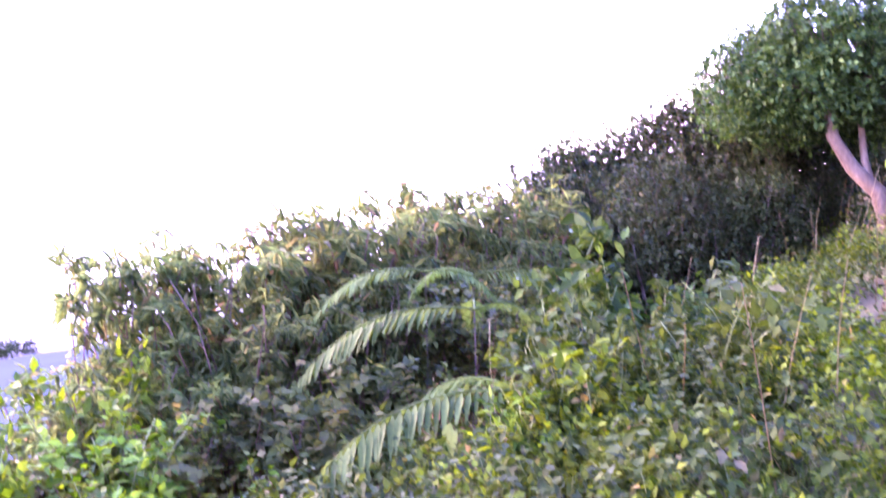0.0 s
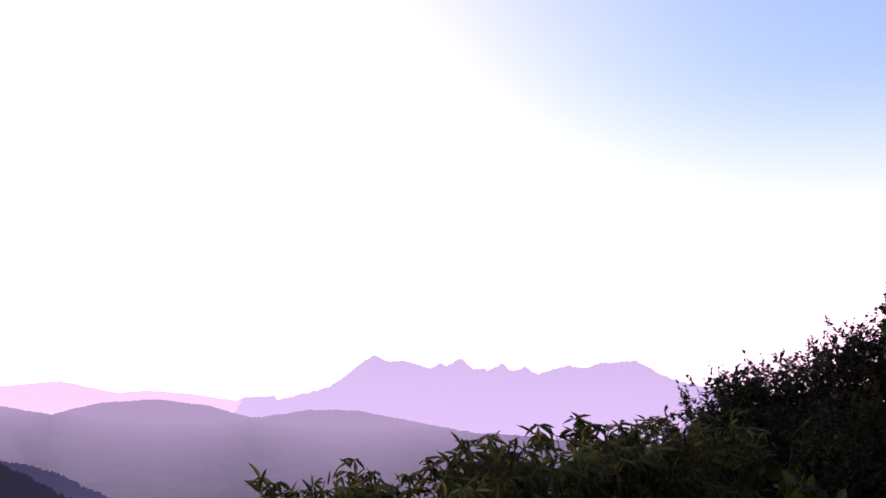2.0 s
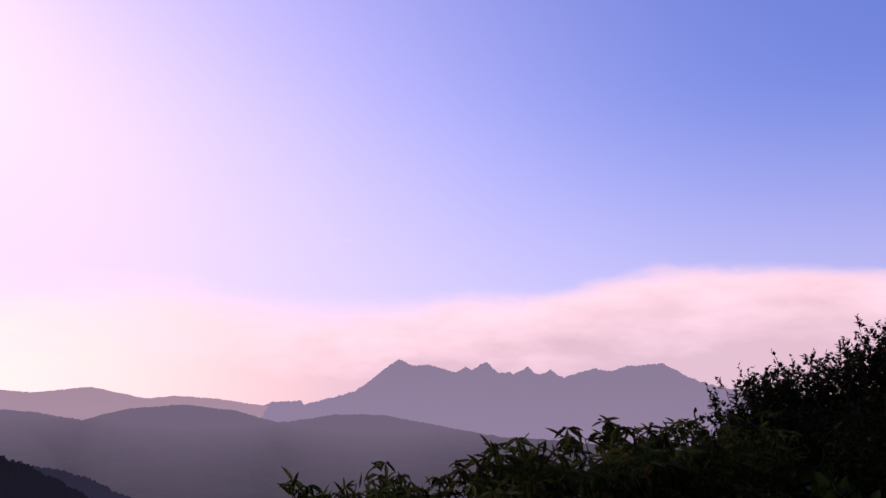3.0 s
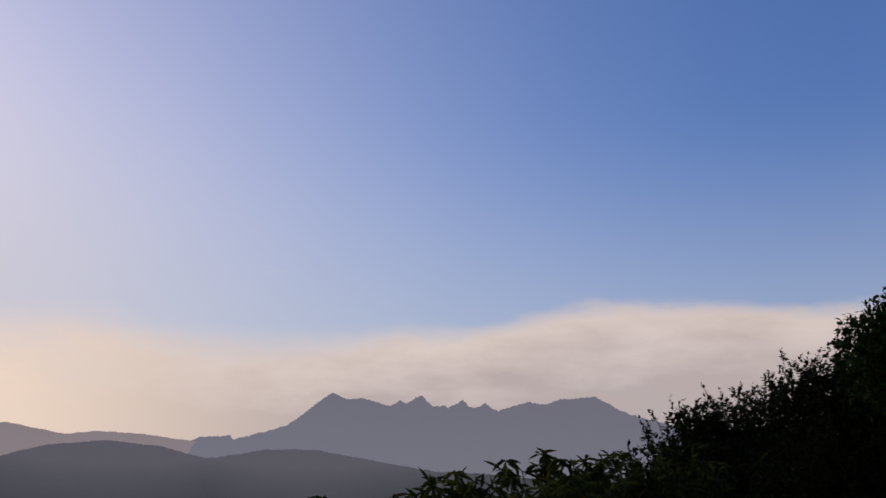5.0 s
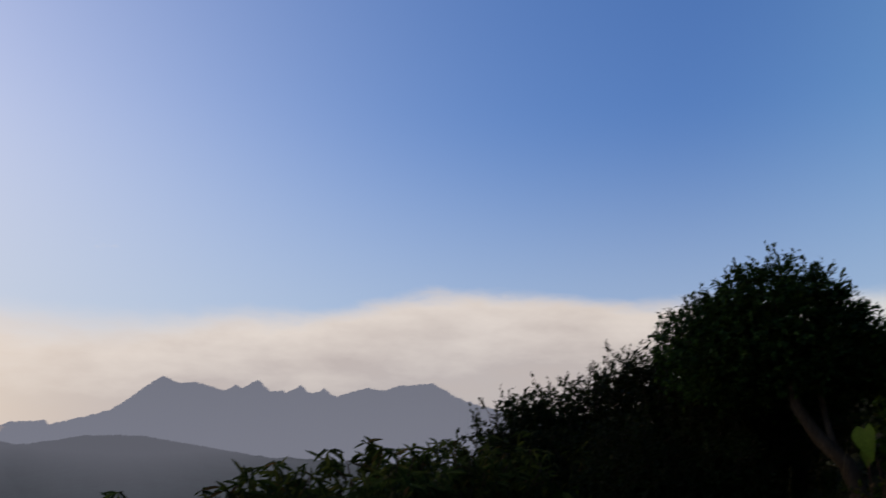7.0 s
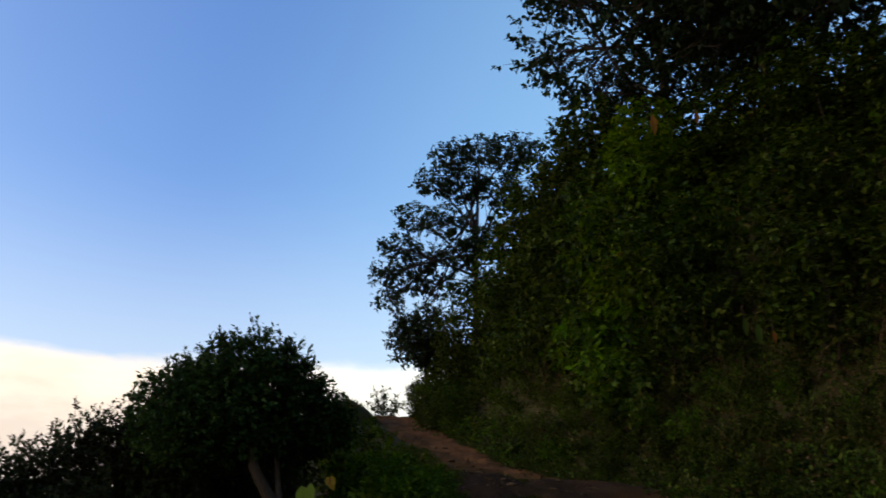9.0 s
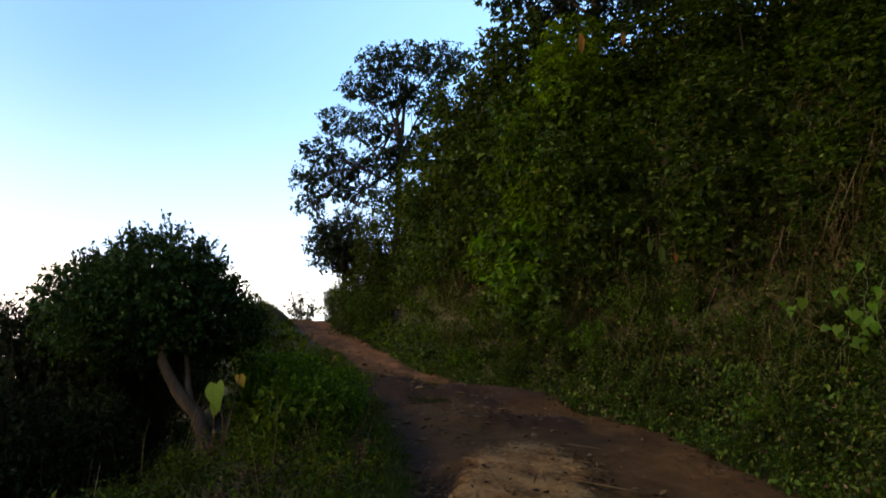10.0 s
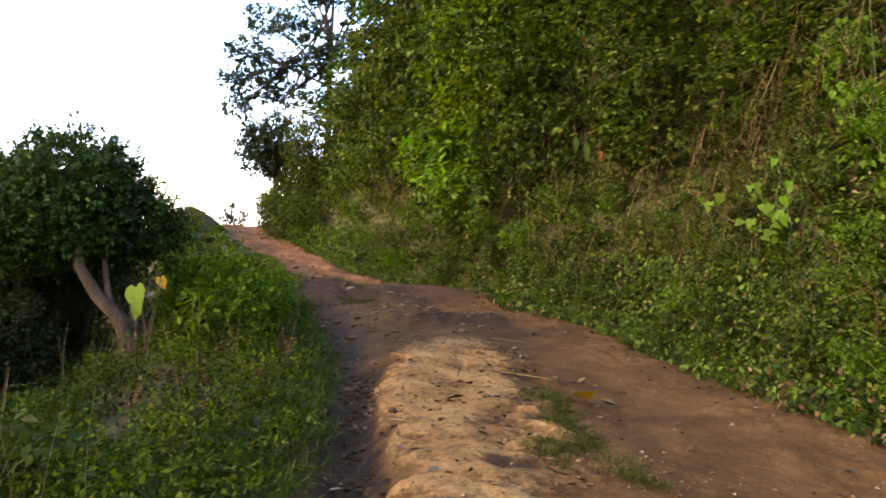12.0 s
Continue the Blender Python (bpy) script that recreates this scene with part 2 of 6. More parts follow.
def road_material():
    """Laterite track: red-brown earth, dry tan crown, damp dark ruts and thin moss, each with its own outline."""
    m, nt, N, L, bsdf, out = nodes_of("laterite_road")
    tc, at = N("ShaderNodeTexCoord"), N("ShaderNodeAttribute")
    at.attribute_name = "soil"
    sep = N("ShaderNodeSeparateColor")
    L(at.outputs["Color"], sep.inputs[0])
    a, b, c = (N("ShaderNodeTexNoise") for _ in range(3))
    for n, s, d in ((a, 2.6, 8), (b, 22, 8), (c, 95, 5)):
        n.inputs["Scale"].default_value, n.inputs["Detail"].default_value = s, d
        n.inputs["Roughness"].default_value = 0.62
        L(tc.outputs["Object"], n.inputs[0])
    base = ramp_of(N, [(0.32, (0.05, 0.023, 0.007)), (0.52, (0.122, 0.057, 0.016)), (0.7, (0.21, 0.106, 0.034))])
    tan = ramp_of(N, [(0.34, (0.10, 0.048, 0.015)), (0.45, (0.225, 0.11, 0.031)), (0.55, (0.315, 0.172, 0.055)), (0.68, (0.42, 0.252, 0.095))])
    damp = ramp_of(N, [(0.3, (0.028, 0.016, 0.009)), (0.6, (0.07, 0.036, 0.015)), (0.8, (0.125, 0.067, 0.028))])
    red = ramp_of(N, [(0.3, (0.13, 0.054, 0.022)), (0.6, (0.27, 0.112, 0.036)), (0.8, (0.38, 0.18, 0.065))])
    blend = N("ShaderNodeMix")
    blend.inputs[0].default_value = 0.42
    L(a.outputs[0], blend.inputs[2])
    L(b.outputs[0], blend.inputs[3])
    for r in (base, tan, damp, red):
        L(blend.outputs[0], r.inputs[0])
    colour = base.outputs[0]
    for r, ch in ((tan, 0), (damp, 1), (red, 2)):
        add = N("ShaderNodeMath")
        add.operation = "MULTIPLY_ADD"
        L(b.outputs[0], add.inputs[0])
        add.inputs[1].default_value = 1.0
        L(sep.outputs[ch], add.inputs[2])
        edge = N("ShaderNodeMapRange")
        edge.interpolation_type = "SMOOTHSTEP"
        edge.inputs["From Min"].default_value, edge.inputs["From Max"].default_value = 0.68, 1.3
        L(add.outputs[0], edge.inputs[0])
        mx = N("ShaderNodeMix")
        mx.data_type = "RGBA"
        L(edge.outputs[0], mx.inputs[0])
        L(colour, mx.inputs[6])
        L(r.outputs[0], mx.inputs[7])
        colour = mx.outputs[2]
    speck = N("ShaderNodeMapRange")
    speck.inputs["From Min"].default_value, speck.inputs["From Max"].default_value = 0.3, 0.7
    speck.inputs["To Min"].default_value, speck.inputs["To Max"].default_value = 0.37, 0.65
    L(c.outputs[0], speck.inputs[0])
    hsv = N("ShaderNodeHueSaturation")
    L(colour, hsv.inputs["Color"])
    L(speck.outputs[0], hsv.inputs["Value"])
    L(hsv.outputs[0], bsdf.inputs["Base Color"])
    bsdf.inputs["Roughness"].default_value = 0.93
    bsdf.inputs["Specular IOR Level"].default_value = 0.06
    bp = N("ShaderNodeBump")
    bp.inputs["Strength"].default_value, bp.inputs["Distance"].default_value = 0.6, 0.02
    L(b.outputs[0], bp.inputs["Height"])
    bp2 = N("ShaderNodeBump")
    bp2.inputs["Strength"].default_value, bp2.inputs["Distance"].default_value = 0.5, 0.006
    L(c.outputs[0], bp2.inputs["Height"])
    L(bp.outputs[0], bp2.inputs["Normal"])
    L(bp2.outputs[0], bsdf.inputs["Normal"])
    return m


ROAD = road_material()
SOIL = grain_material("hill_soil", [(0.3, (0.018, 0.011, 0.005)), (0.5, (0.042, 0.034, 0.014)), (0.7, (0.056, 0.06, 0.02))], 3, 0.95, 0.6, 40)
BARK = grain_material("pale_bark", [(0.3, (0.022, 0.014, 0.008)), (0.5, (0.052, 0.035, 0.021)), (0.7, (0.10, 0.07, 0.044))], 9, 0.85, 0.5, 60, (1, 1, 0.3))
BARK_DARK = grain_material("dark_bark", [(0.3, (0.018, 0.013, 0.010)), (0.55, (0.048, 0.035, 0.026)), (0.75, (0.09, 0.07, 0.052))], 9, 0.85, 0.5, 60, (1, 1, 0.3))
STEM_RED = grain_material("reddish_stem", [(0.3, (0.03, 0.015, 0.009)), (0.7, (0.085, 0.045, 0.026))], 12, 0.7, 0.2)
STEM_GREEN = grain_material("green_stem", [(0.3, (0.05, 0.07, 0.02)), (0.7, (0.13, 0.15, 0.05))], 12, 0.7, 0.2)
STRAW = leaf_material("dry_straw", [(0.0, (0.12, 0.066, 0.024)), (0.5, (0.26, 0.16, 0.06)), (1.0, (0.46, 0.33, 0.14))], 0.7, 0.25)
DEAD = leaf_material("dead_leaf", [(0.0, (0.07, 0.036, 0.014)), (0.5, (0.18, 0.105, 0.042)), (0.85, (0.29, 0.18, 0.07)), (1.0, (0.36, 0.26, 0.13))], 0.75, 0.15)
STONE = grain_material("road_stone", [(0.3, (0.03, 0.019, 0.01)), (0.5, (0.092, 0.054, 0.025)), (0.7, (0.19, 0.122, 0.06))], 14, 0.85, 0.5)
L_TREE = leaf_material("tree_leaf", [(0.0, (0.02, 0.045, 0.010)), (0.5, (0.045, 0.094, 0.016)), (0.85, (0.085, 0.15, 0.026)), (1.0, (0.14, 0.21, 0.04))], 0.5, 0.35)
L_HEDGE = leaf_material("hedge_leaf", [(0.0, (0.016, 0.025, 0.007)), (0.5, (0.032, 0.048, 0.012)), (0.9, (0.056, 0.078, 0.018)), (1.0, (0.12, 0.10, 0.045))], 0.6, 0.3)
L_LANCE = leaf_material("lance_leaf", [(0.0, (0.058, 0.084, 0.022)), (0.5, (0.122, 0.16, 0.04)), (0.85, (0.19, 0.22, 0.06)), (0.95, (0.21, 0.2, 0.06)), (1.0, (0.25, 0.15, 0.065))], 0.55, 0.85)
L_BANK = leaf_material("bank_leaf", [(0.0, (0.018, 0.03, 0.006)), (0.4, (0.058, 0.105, 0.011)), (0.8, (0.145, 0.225, 0.024)), (0.95, (0.25, 0.3, 0.04)), (0.985, (0.27, 0.26, 0.05)), (1.0, (0.24, 0.13, 0.045))], 0.5, 0.42)
L_LUSH = leaf_material("lush_leaf", [(0.0, (0.045, 0.105, 0.005)), (0.5, (0.12, 0.235, 0.012)), (1.0, (0.26, 0.38, 0.026))], 0.55, 0.5)
L_WEED = leaf_material("weed_leaf", [(0.0, (0.02, 0.046, 0.003)), (0.4, (0.072, 0.135, 0.007)), (0.85, (0.185, 0.28, 0.015)), (0.96, (0.26, 0.32, 0.028)), (1.0, (0.28, 0.18, 0.05))], 0.55, 0.5)
L_GRASS = leaf_material("grass_blade", [(0.0, (0.045, 0.085, 0.010)), (0.6, (0.10, 0.155, 0.017)), (0.85, (0.18, 0.20, 0.03)), (1.0, (0.32, 0.24, 0.09))], 0.55, 0.35)
L_FERN = leaf_material("fern_leaflet", [(0.0, (0.075, 0.13, 0.022)), (0.6, (0.13, 0.20, 0.034)), (1.0, (0.19, 0.26, 0.055))], 0.6, 0.55)
L_BROAD = leaf_material("broad_leaf", [(0.0, (0.17, 0.28, 0.025)), (1.0, (0.28, 0.38, 0.045))], 0.45, 0.5)
L_TALL = leaf_material("tall_tree_leaf", [(0.0, (0.022, 0.042, 0.016)), (0.6, (0.05, 0.085, 0.028)), (1.0, (0.10, 0.13, 0.04))], 0.45, 0.35)
L_YELLOW = leaf_material("yellowed_leaf", [(0.0, (0.45, 0.24, 0.04)), (1.0, (0.62, 0.40, 0.07))], 0.5, 0.3)
L_ORANGE = leaf_material("orange_dead_leaf", [(0.0, (0.38, 0.14, 0.03)), (1.0, (0.55, 0.24, 0.05))], 0.6, 0.35)

# fresh green, lightened further to stand in for light falling on the leaves
L_FRESH_LIT = leaf_material("fresh_lit_leaf", [(0.0, (0.085, 0.19, 0.008)), (0.5, (0.19, 0.36, 0.014)), (1.0, (0.34, 0.5, 0.03))], 0.45, 0.65)
L_NETTLE = leaf_material("dull_weed_leaf", [(0.0, (0.02, 0.04, 0.006)), (0.5, (0.052, 0.088, 0.012)), (0.97, (0.098, 0.142, 0.02)), (1.0, (0.17, 0.14, 0.05))], 0.6, 0.45)
L_OLIVE = leaf_material("olive_leaf", [(0.0, (0.06, 0.08, 0.017)), (0.5, (0.13, 0.158, 0.03)), (0.85, (0.21, 0.22, 0.042)), (1.0, (0.31, 0.23, 0.06))], 0.5, 0.6)

# ---- ground plan: u runs up the track, v to its right ----
AX, AY, OX, OY = 0.6, 0.8, 0.1, 0.5
EDGE_U = [-60, -5, 0, 4, 6, 8, 10, 11.5, 13, 16.5, 21, 27, 32, 40, 80]
EDGE_L = [0.2, -0.8, -0.9, 0.26, 0.62, 0.7, 0.72, 0.68, 0.58, 0.38, -0.1, -0.9, -1.0, 0.5, 8]
EDGE_R = [3.6, 3.7, 3.8, 3.9, 3.82, 3.85, 3.15, 2.5, 1.92, 1.45, 1.1, 0.7, 2.6, 8, 30]


def uv(x, y):
    return (x - OX) * AX + (y - OY) * AY, (x - OX) * AY - (y - OY) * AX


def xy(u, v):
    return OX + u * AX + v * AY, OY + u * AY - v * AX


def _hash(i, j, k):
    h = np.sin(i * 127.1 + j * 311.7 + k * 74.7) * 43758.5453
    return h - np.floor(h)


def vnoise(x, y, seed=0.0):
    """Smooth value noise from -1 to 1."""
    x, y = np.asarray(x, float), np.asarray(y, float)
    i, j = np.floor(x), np.floor(y)
    fx, fy = x - i, y - j
    fx, fy = fx * fx * (3 - 2 * fx), fy * fy * (3 - 2 * fy)
    a, b = _hash(i, j, seed), _hash(i + 1, j, seed)
    c, d = _hash(i, j + 1, seed), _hash(i + 1, j + 1, seed)
    return 2 * ((a + (b - a) * fx) * (1 - fy) + (c + (d - c) * fx) * fy) - 1


def fbm(x, y, octaves=4, seed=0.0):
    return sum(vnoise(x * 2**k, y * 2**k, seed + 7 * k) * 0.5**k for k in range(octaves)) / 1.6


def smooth(a, b, x):
    t = np.clip((np.asarray(x, float) - a) / (b - a), 0, 1)
    return t * t * (3 - 2 * t)


def track_z(u):
    """Height of the track: a steady climb to a crest, then over it."""
    return np.interp(u, [-60, -10, 0, 27, 32, 60, 120], [-4.5, -1.3, 0.0, 4.59, 4.75, 3.6, 2.0])


def ground_z(x, y):
    u, v = uv(np.asarray(x, float), np.asarray(y, float))
    left, right = np.interp(u, EDGE_U, EDGE_L), np.interp(u, EDGE_U, EDGE_R)
    z = track_z(u)
    r, s = np.maximum(v - right, 0), np.maximum(left - v, 0)
    bank = np.interp(r, [0, 0.35, 1.2, 3.4, 8, 30, 120], [0, 0.06, 1.3, 5.0, 7.6, 13, 22])
    fall = np.interp(s, [0, 0.6, 1.6, 2.6, 6, 40, 130, 300, 400], [0, 0.06, -0.02, -0.6, -3.2, -18, -46, -60, -84])
    rough_r = fbm(u * 0.7, v * 0.7, 4, 3) * np.clip(r * 0.25, 0, 0.55)
    rough_l = fbm(u * 0.6, v * 0.6, 4, 9) * np.clip(s * 0.12, 0, 0.6)
    far = np.hypot(x, y)
    deep = -70 * smooth(420, 1000, far)
    swell = 6 * fbm(x / 420, y / 420, 4, 21) * smooth(150, 700, far)
    return z + bank + fall + rough_r + rough_l + swell + deep - 0.3 * np.clip(np.minimum(v - left, right - v) / 0.5, 0, 1)


def road_relief(u, v):
    """Ruts, eroded crown and soil masks of the track: relief, tan, damp, red."""
    n1, n2, n3 = fbm(u * 0.9, v * 0.9, 4, 31), fbm(u * 3.1, v * 3.1, 4, 37), fbm(u * 9, v * 9, 3, 41)
    n4 = fbm(u * 22, v * 22, 3, 43)
    w = 0.09 * n2 + 0.17 * n3 + 0.07 * n4 + 0.14 * n1
    tl = np.interp(u, [2, 3.8, 5.3, 6.4, 7.6], [0.5, 0.72, 0.85, 1.2, 1.8])
    tr = np.interp(u, [2, 3.7, 4.6, 5.8, 7.4], [1.45, 1.6, 1.86, 2.16, 2.32])
    crown = smooth(-0.1, 0.12, v - tl + w) * smooth(-0.24, 0.3, tr - v + 1.4 * w) * smooth(7.9, 7.3, u + w) * smooth(0.4, 2.0, u + w)
    right_rut = np.exp(-(((v - np.interp(u, [3, 6, 9, 12], [2.75, 2.9, 2.7, 2.0])) / 0.55) ** 2)) * smooth(13, 9, u)
    left_rut = np.exp(-(((v - np.interp(u, [3, 5, 7, 10], [0.46, 0.68, 0.88, 1.0])) / 0.25) ** 2)) * smooth(11, 8, u) * smooth(1.0, 2.4, u)
    humps = np.exp(-(((u - 8.25 - 0.2 * v + 0.5 * n1) / 0.35) ** 2)) * smooth(1.3, 2.0, v) * smooth(3.3, 2.8, v)
    ridge = np.exp(-(((u - 11.0 + 0.35 * (v - 1.2) + 0.5 * n1) / 0.5) ** 2))
    pits = smooth(0.22, 0.45, fbm(u * 5, v * 5, 3, 47)) * crown
    gully = np.exp(-(((v - tl + 0.1 + 0.5 * w) / 0.11) ** 2)) * smooth(7.0, 6.2, u) * smooth(3.0, 3.8, u)
    band = np.exp(-(((u - 11.3 + 1.1 * (v - 0.9) + 0.4 * n1) / 0.5) ** 2)) * smooth(0.4, 0.8, v) * smooth(2.5, 2.0, v)
    groove = np.exp(-(((v - 1.05 - 0.05 * u + 0.3 * n1) / 0.16) ** 2)) * smooth(9, 11, u) * smooth(24, 18, u)
    z = 0.022 * crown - 0.01 * pits - 0.1 * left_rut * (1 + 0.5 * n2) - 0.09 * gully * (1 + 0.6 * n3) - 0.05 * right_rut + 0.09 * humps + 0.14 * ridge * smooth(0.3, 0.8, v) - 0.05 * groove + 0.04 * band
    z += 0.03 * n1 + 0.04 * n2 * (0.45 + 0.05 * crown + 0.9 * smooth(7, 9, u)) * (1 - 0.8 * right_rut) + (0.02 - 0.008 * crown) * n3 * (1 - 0.75 * right_rut) + 0.009 * n4 * (1 - 0.8 * right_rut)
    worn = smooth(-0.2, 0.26, v - tl + 1.3 * w) * smooth(-0.36, 0.4, tr - v + 1.5 * w) * smooth(8.0, 7.2, u + w) * smooth(0.4, 2.0, u + w)
    tan = worn * (0.76 + 0.22 * n2 + 0.25 * n3 + 0.15 * n4) - 0.2 * pits - 0.9 * gully
    damp = np.clip(1.0 * left_rut + 0.8 * gully + 0.3 * right_rut * smooth(-0.9, 0.3, n1 + 0.4) + 1.0 * humps + 0.75 * ridge + 0.95 * band + 0.5 * groove + 0.5 * smooth(0.25, 0.6, n1) * smooth(7, 9, u) * smooth(13, 11, u), 0, 0.95) * (1 - 0.9 * crown)
    damp = np.clip(damp + 1.1 * np.exp(-((u - 4.05 + 0.2 * n2) ** 2 / 0.012 + (v - 1.36 + 0.15 * n2) ** 2 / 0.006)) + 0.8 * np.exp(-((u - 3.98) ** 2 / 0.02 + (v - 1.52) ** 2 / 0.01)), 0, 1)
    margin = np.exp(-(((v - np.interp(u, EDGE_U, EDGE_R) + 0.35) / 0.4) ** 2)) * smooth(9.5, 12, u)
    red = smooth(10.5, 15, u + 1.2 * (v - 1.5) + 0.8 * n1) * (0.3 + 0.3 * n2) + 0.55 * margin * (0.8 + 0.6 * n2)
    return z, np.clip(tan, 0, 1), damp, np.clip(red, 0, 1)


# ---- mesh helpers ----
def mesh_from(name, verts, faces, material, smooth_shade=True):
    """A mesh from arrays: verts (n, 3) and faces (m, 3) or (m, 4)."""
    verts, faces = np.asarray(verts, np.float32), np.asarray(faces, np.int32)
    me = bpy.data.meshes.new(name)
    me.vertices.add(len(verts))
    me.vertices.foreach_set("co", verts.ravel())
    k = faces.shape[1]
    me.loops.add(faces.size)
    me.loops.foreach_set("vertex_index", faces.ravel())
    me.polygons.add(len(faces))
    me.polygons.foreach_set("loop_start", np.arange(0, faces.size, k, dtype=np.int32))
    me.polygons.foreach_set("use_smooth", np.full(len(faces), smooth_shade))
    me.materials.append(material)
    me.update(calc_edges=True)
    me.validate()
    return me


def child(name, me, parent, label=""):
    ob = new(name, me)
    ob.parent = parent
    return tagged(ob, label)


def part(name, bm, material, parent, label="", round_edges=False):
    me = bpy.data.meshes.new(name)
    bm.to_mesh(me)
    bm.free()
    me.materials.append(material)
    for p in me.polygons:
        p.use_smooth = round_edges
    return child(name, me, parent, label)


def empty(name, x, y, z, label, category, group="", kind=""):
    ob = new(name)
    ob.empty_display_size = 0.1
    ob.location = (x, y, z)
    return tagged(ob, label, category, group, kind)


def join(*pieces):
    """Arrays of (verts, faces) in one."""
    vs, fs, n = [], [], 0
    for v, f in pieces:
        vs.append(np.asarray(v, float))
        fs.append(np.asarray(f, int) + n)
        n += len(v)
    return np.concatenate(vs), np.concatenate(fs)


def tube(points, radii, sides=6):
    """A tapered tube of triangles along a line of points."""
    p = np.asarray(points, float)
    r = np.interp(np.linspace(0, 1, len(p)), np.linspace(0, 1, len(radii)), radii)
    t = np.gradient(p, axis=0)
    t /= np.linalg.norm(t, axis=1, keepdims=True) + 1e-9
    ref = np.where(np.abs(t[:, 2:3]) > 0.9, [[1.0, 0, 0]], [[0, 0, 1.0]])
    a = np.cross(t, ref)
    a /= np.linalg.norm(a, axis=1, keepdims=True) + 1e-9
    b = np.cross(t, a)
    ang = np.linspace(0, 2 * np.pi, sides, endpoint=False)
    ring = a[:, None] * np.cos(ang)[None, :, None] + b[:, None] * np.sin(ang)[None, :, None]
    verts = (p[:, None] + ring * r[:, None, None]).reshape(-1, 3)
    i, j = np.meshgrid(np.arange(len(p) - 1), np.arange(sides), indexing="ij")
    q = [i * sides + j, i * sides + (j + 1) % sides, (i + 1) * sides + (j + 1) % sides, (i + 1) * sides + j]
    q = [x.ravel() for x in q]
    faces = np.concatenate([np.stack([q[0], q[1], q[2]], 1), np.stack([q[0], q[2], q[3]], 1)])
    cap = len(verts)
    verts = np.concatenate([verts, p[-1:]])
    k = np.arange(sides)
    base = (len(p) - 1) * sides
    faces = np.concatenate([faces, np.stack([base + k, base + (k + 1) % sides, np.full(sides, cap)], 1)])
    return verts, faces


def unit(a):
    return a / (np.linalg.norm(a, axis=-1, keepdims=True) + 1e-9)


# leaf outlines, one long, along +x: verts and triangles
def outline(width, at=0.4, droop=0.1, fold=0.07):
    w = width / 2
    v = np.array([[0, 0, 0], [at, w, fold], [at, -w, fold], [at * 0.95, 0, -0.01], [at + 0.38 * (1 - at) + 0.12, w * 0.66, fold * 0.5 - droop * 0.45],
                  [at + 0.38 * (1 - at) + 0.12, -w * 0.66, fold * 0.5 - droop * 0.45], [1, 0, -droop]])
    f = np.array([[0, 3, 1], [0, 2, 3], [3, 4, 1], [3, 2, 5], [3, 6, 4], [3, 5, 6]])
    return v, f


def outline_small(width, at=0.42, droop=0.08, fold=0.08):
    w = width / 2
    return np.array([[0, 0, 0], [at, w, fold], [at, -w, fold], [1, 0, -droop]]), np.array([[0, 3, 1], [0, 2, 3]])


def outline_mid(width, at=0.32, droop=0.12, fold=0.04):
    w = width / 2
    v = np.array([[0, 0, 0], [at, -w, fold], [at + 0.36, -w * 0.72, fold - droop * 0.4], [1, 0, -droop], [at + 0.36, w * 0.72, fold - droop * 0.4], [at, w, fold]])
    return v, np.array([[0, 1, 2], [0, 2, 3], [0, 3, 4], [0, 4, 5]])


OVAL, OVAL_SMALL, OVAL_MID = outline(0.5), outline_small(0.58), outline_mid(0.5)
LANCE, LANCE_SMALL = outline_mid(0.23, 0.32, 0.26, 0.03), outline_small(0.22, 0.4, 0.18, 0.03)


def outline_heart():
    """A heart-shaped leaf, folded a little along its midrib, its tip drooping."""
    mid = [(0, 0), (0.33, 0), (0.66, 0), (1, 0)]
    rim = [(-0.13, 0.2), (0.0, 0.36), (0.22, 0.43), (0.48, 0.34), (0.76, 0.16)]
    flat = mid + rim + [(x, -y) for x, y in rim]
    v = np.array([(x, y, 0.22 * abs(y) - 0.22 * x * x) for x, y in flat])
    left = [(0, 5, 4), (0, 1, 5), (1, 6, 5), (1, 7, 6), (1, 2, 7), (2, 8, 7), (2, 3, 8)]
    right = [tuple(i + 5 if i > 3 else i for i in (a, c, b)) for a, b, c in left]
    return v, np.array(left + right)


HEART = outline_heart()
BLADE = outline_small(0.06, 0.3, 0.25, 0.01)


def leaves(shape, place, ahead, up, size):
    """Many leaves in one pair of arrays: each at place, pointing ahead, its face turned up."""
    v, f = shape
    n, k = len(place), len(v)
    x = unit(ahead)
    z = unit(up - (up * x).sum(1, keepdims=True) * x)
    y = np.cross(z, x)
    turn = np.stack([x, y, z], 2)
    verts = place[:, None] + np.einsum("nij,kj->nki", turn, v) * np.asarray(size).reshape(-1, 1, 1)
    faces = f[None] + (np.arange(n) * k)[:, None, None]
    return verts.reshape(-1, 3), faces.reshape(-1, 3)


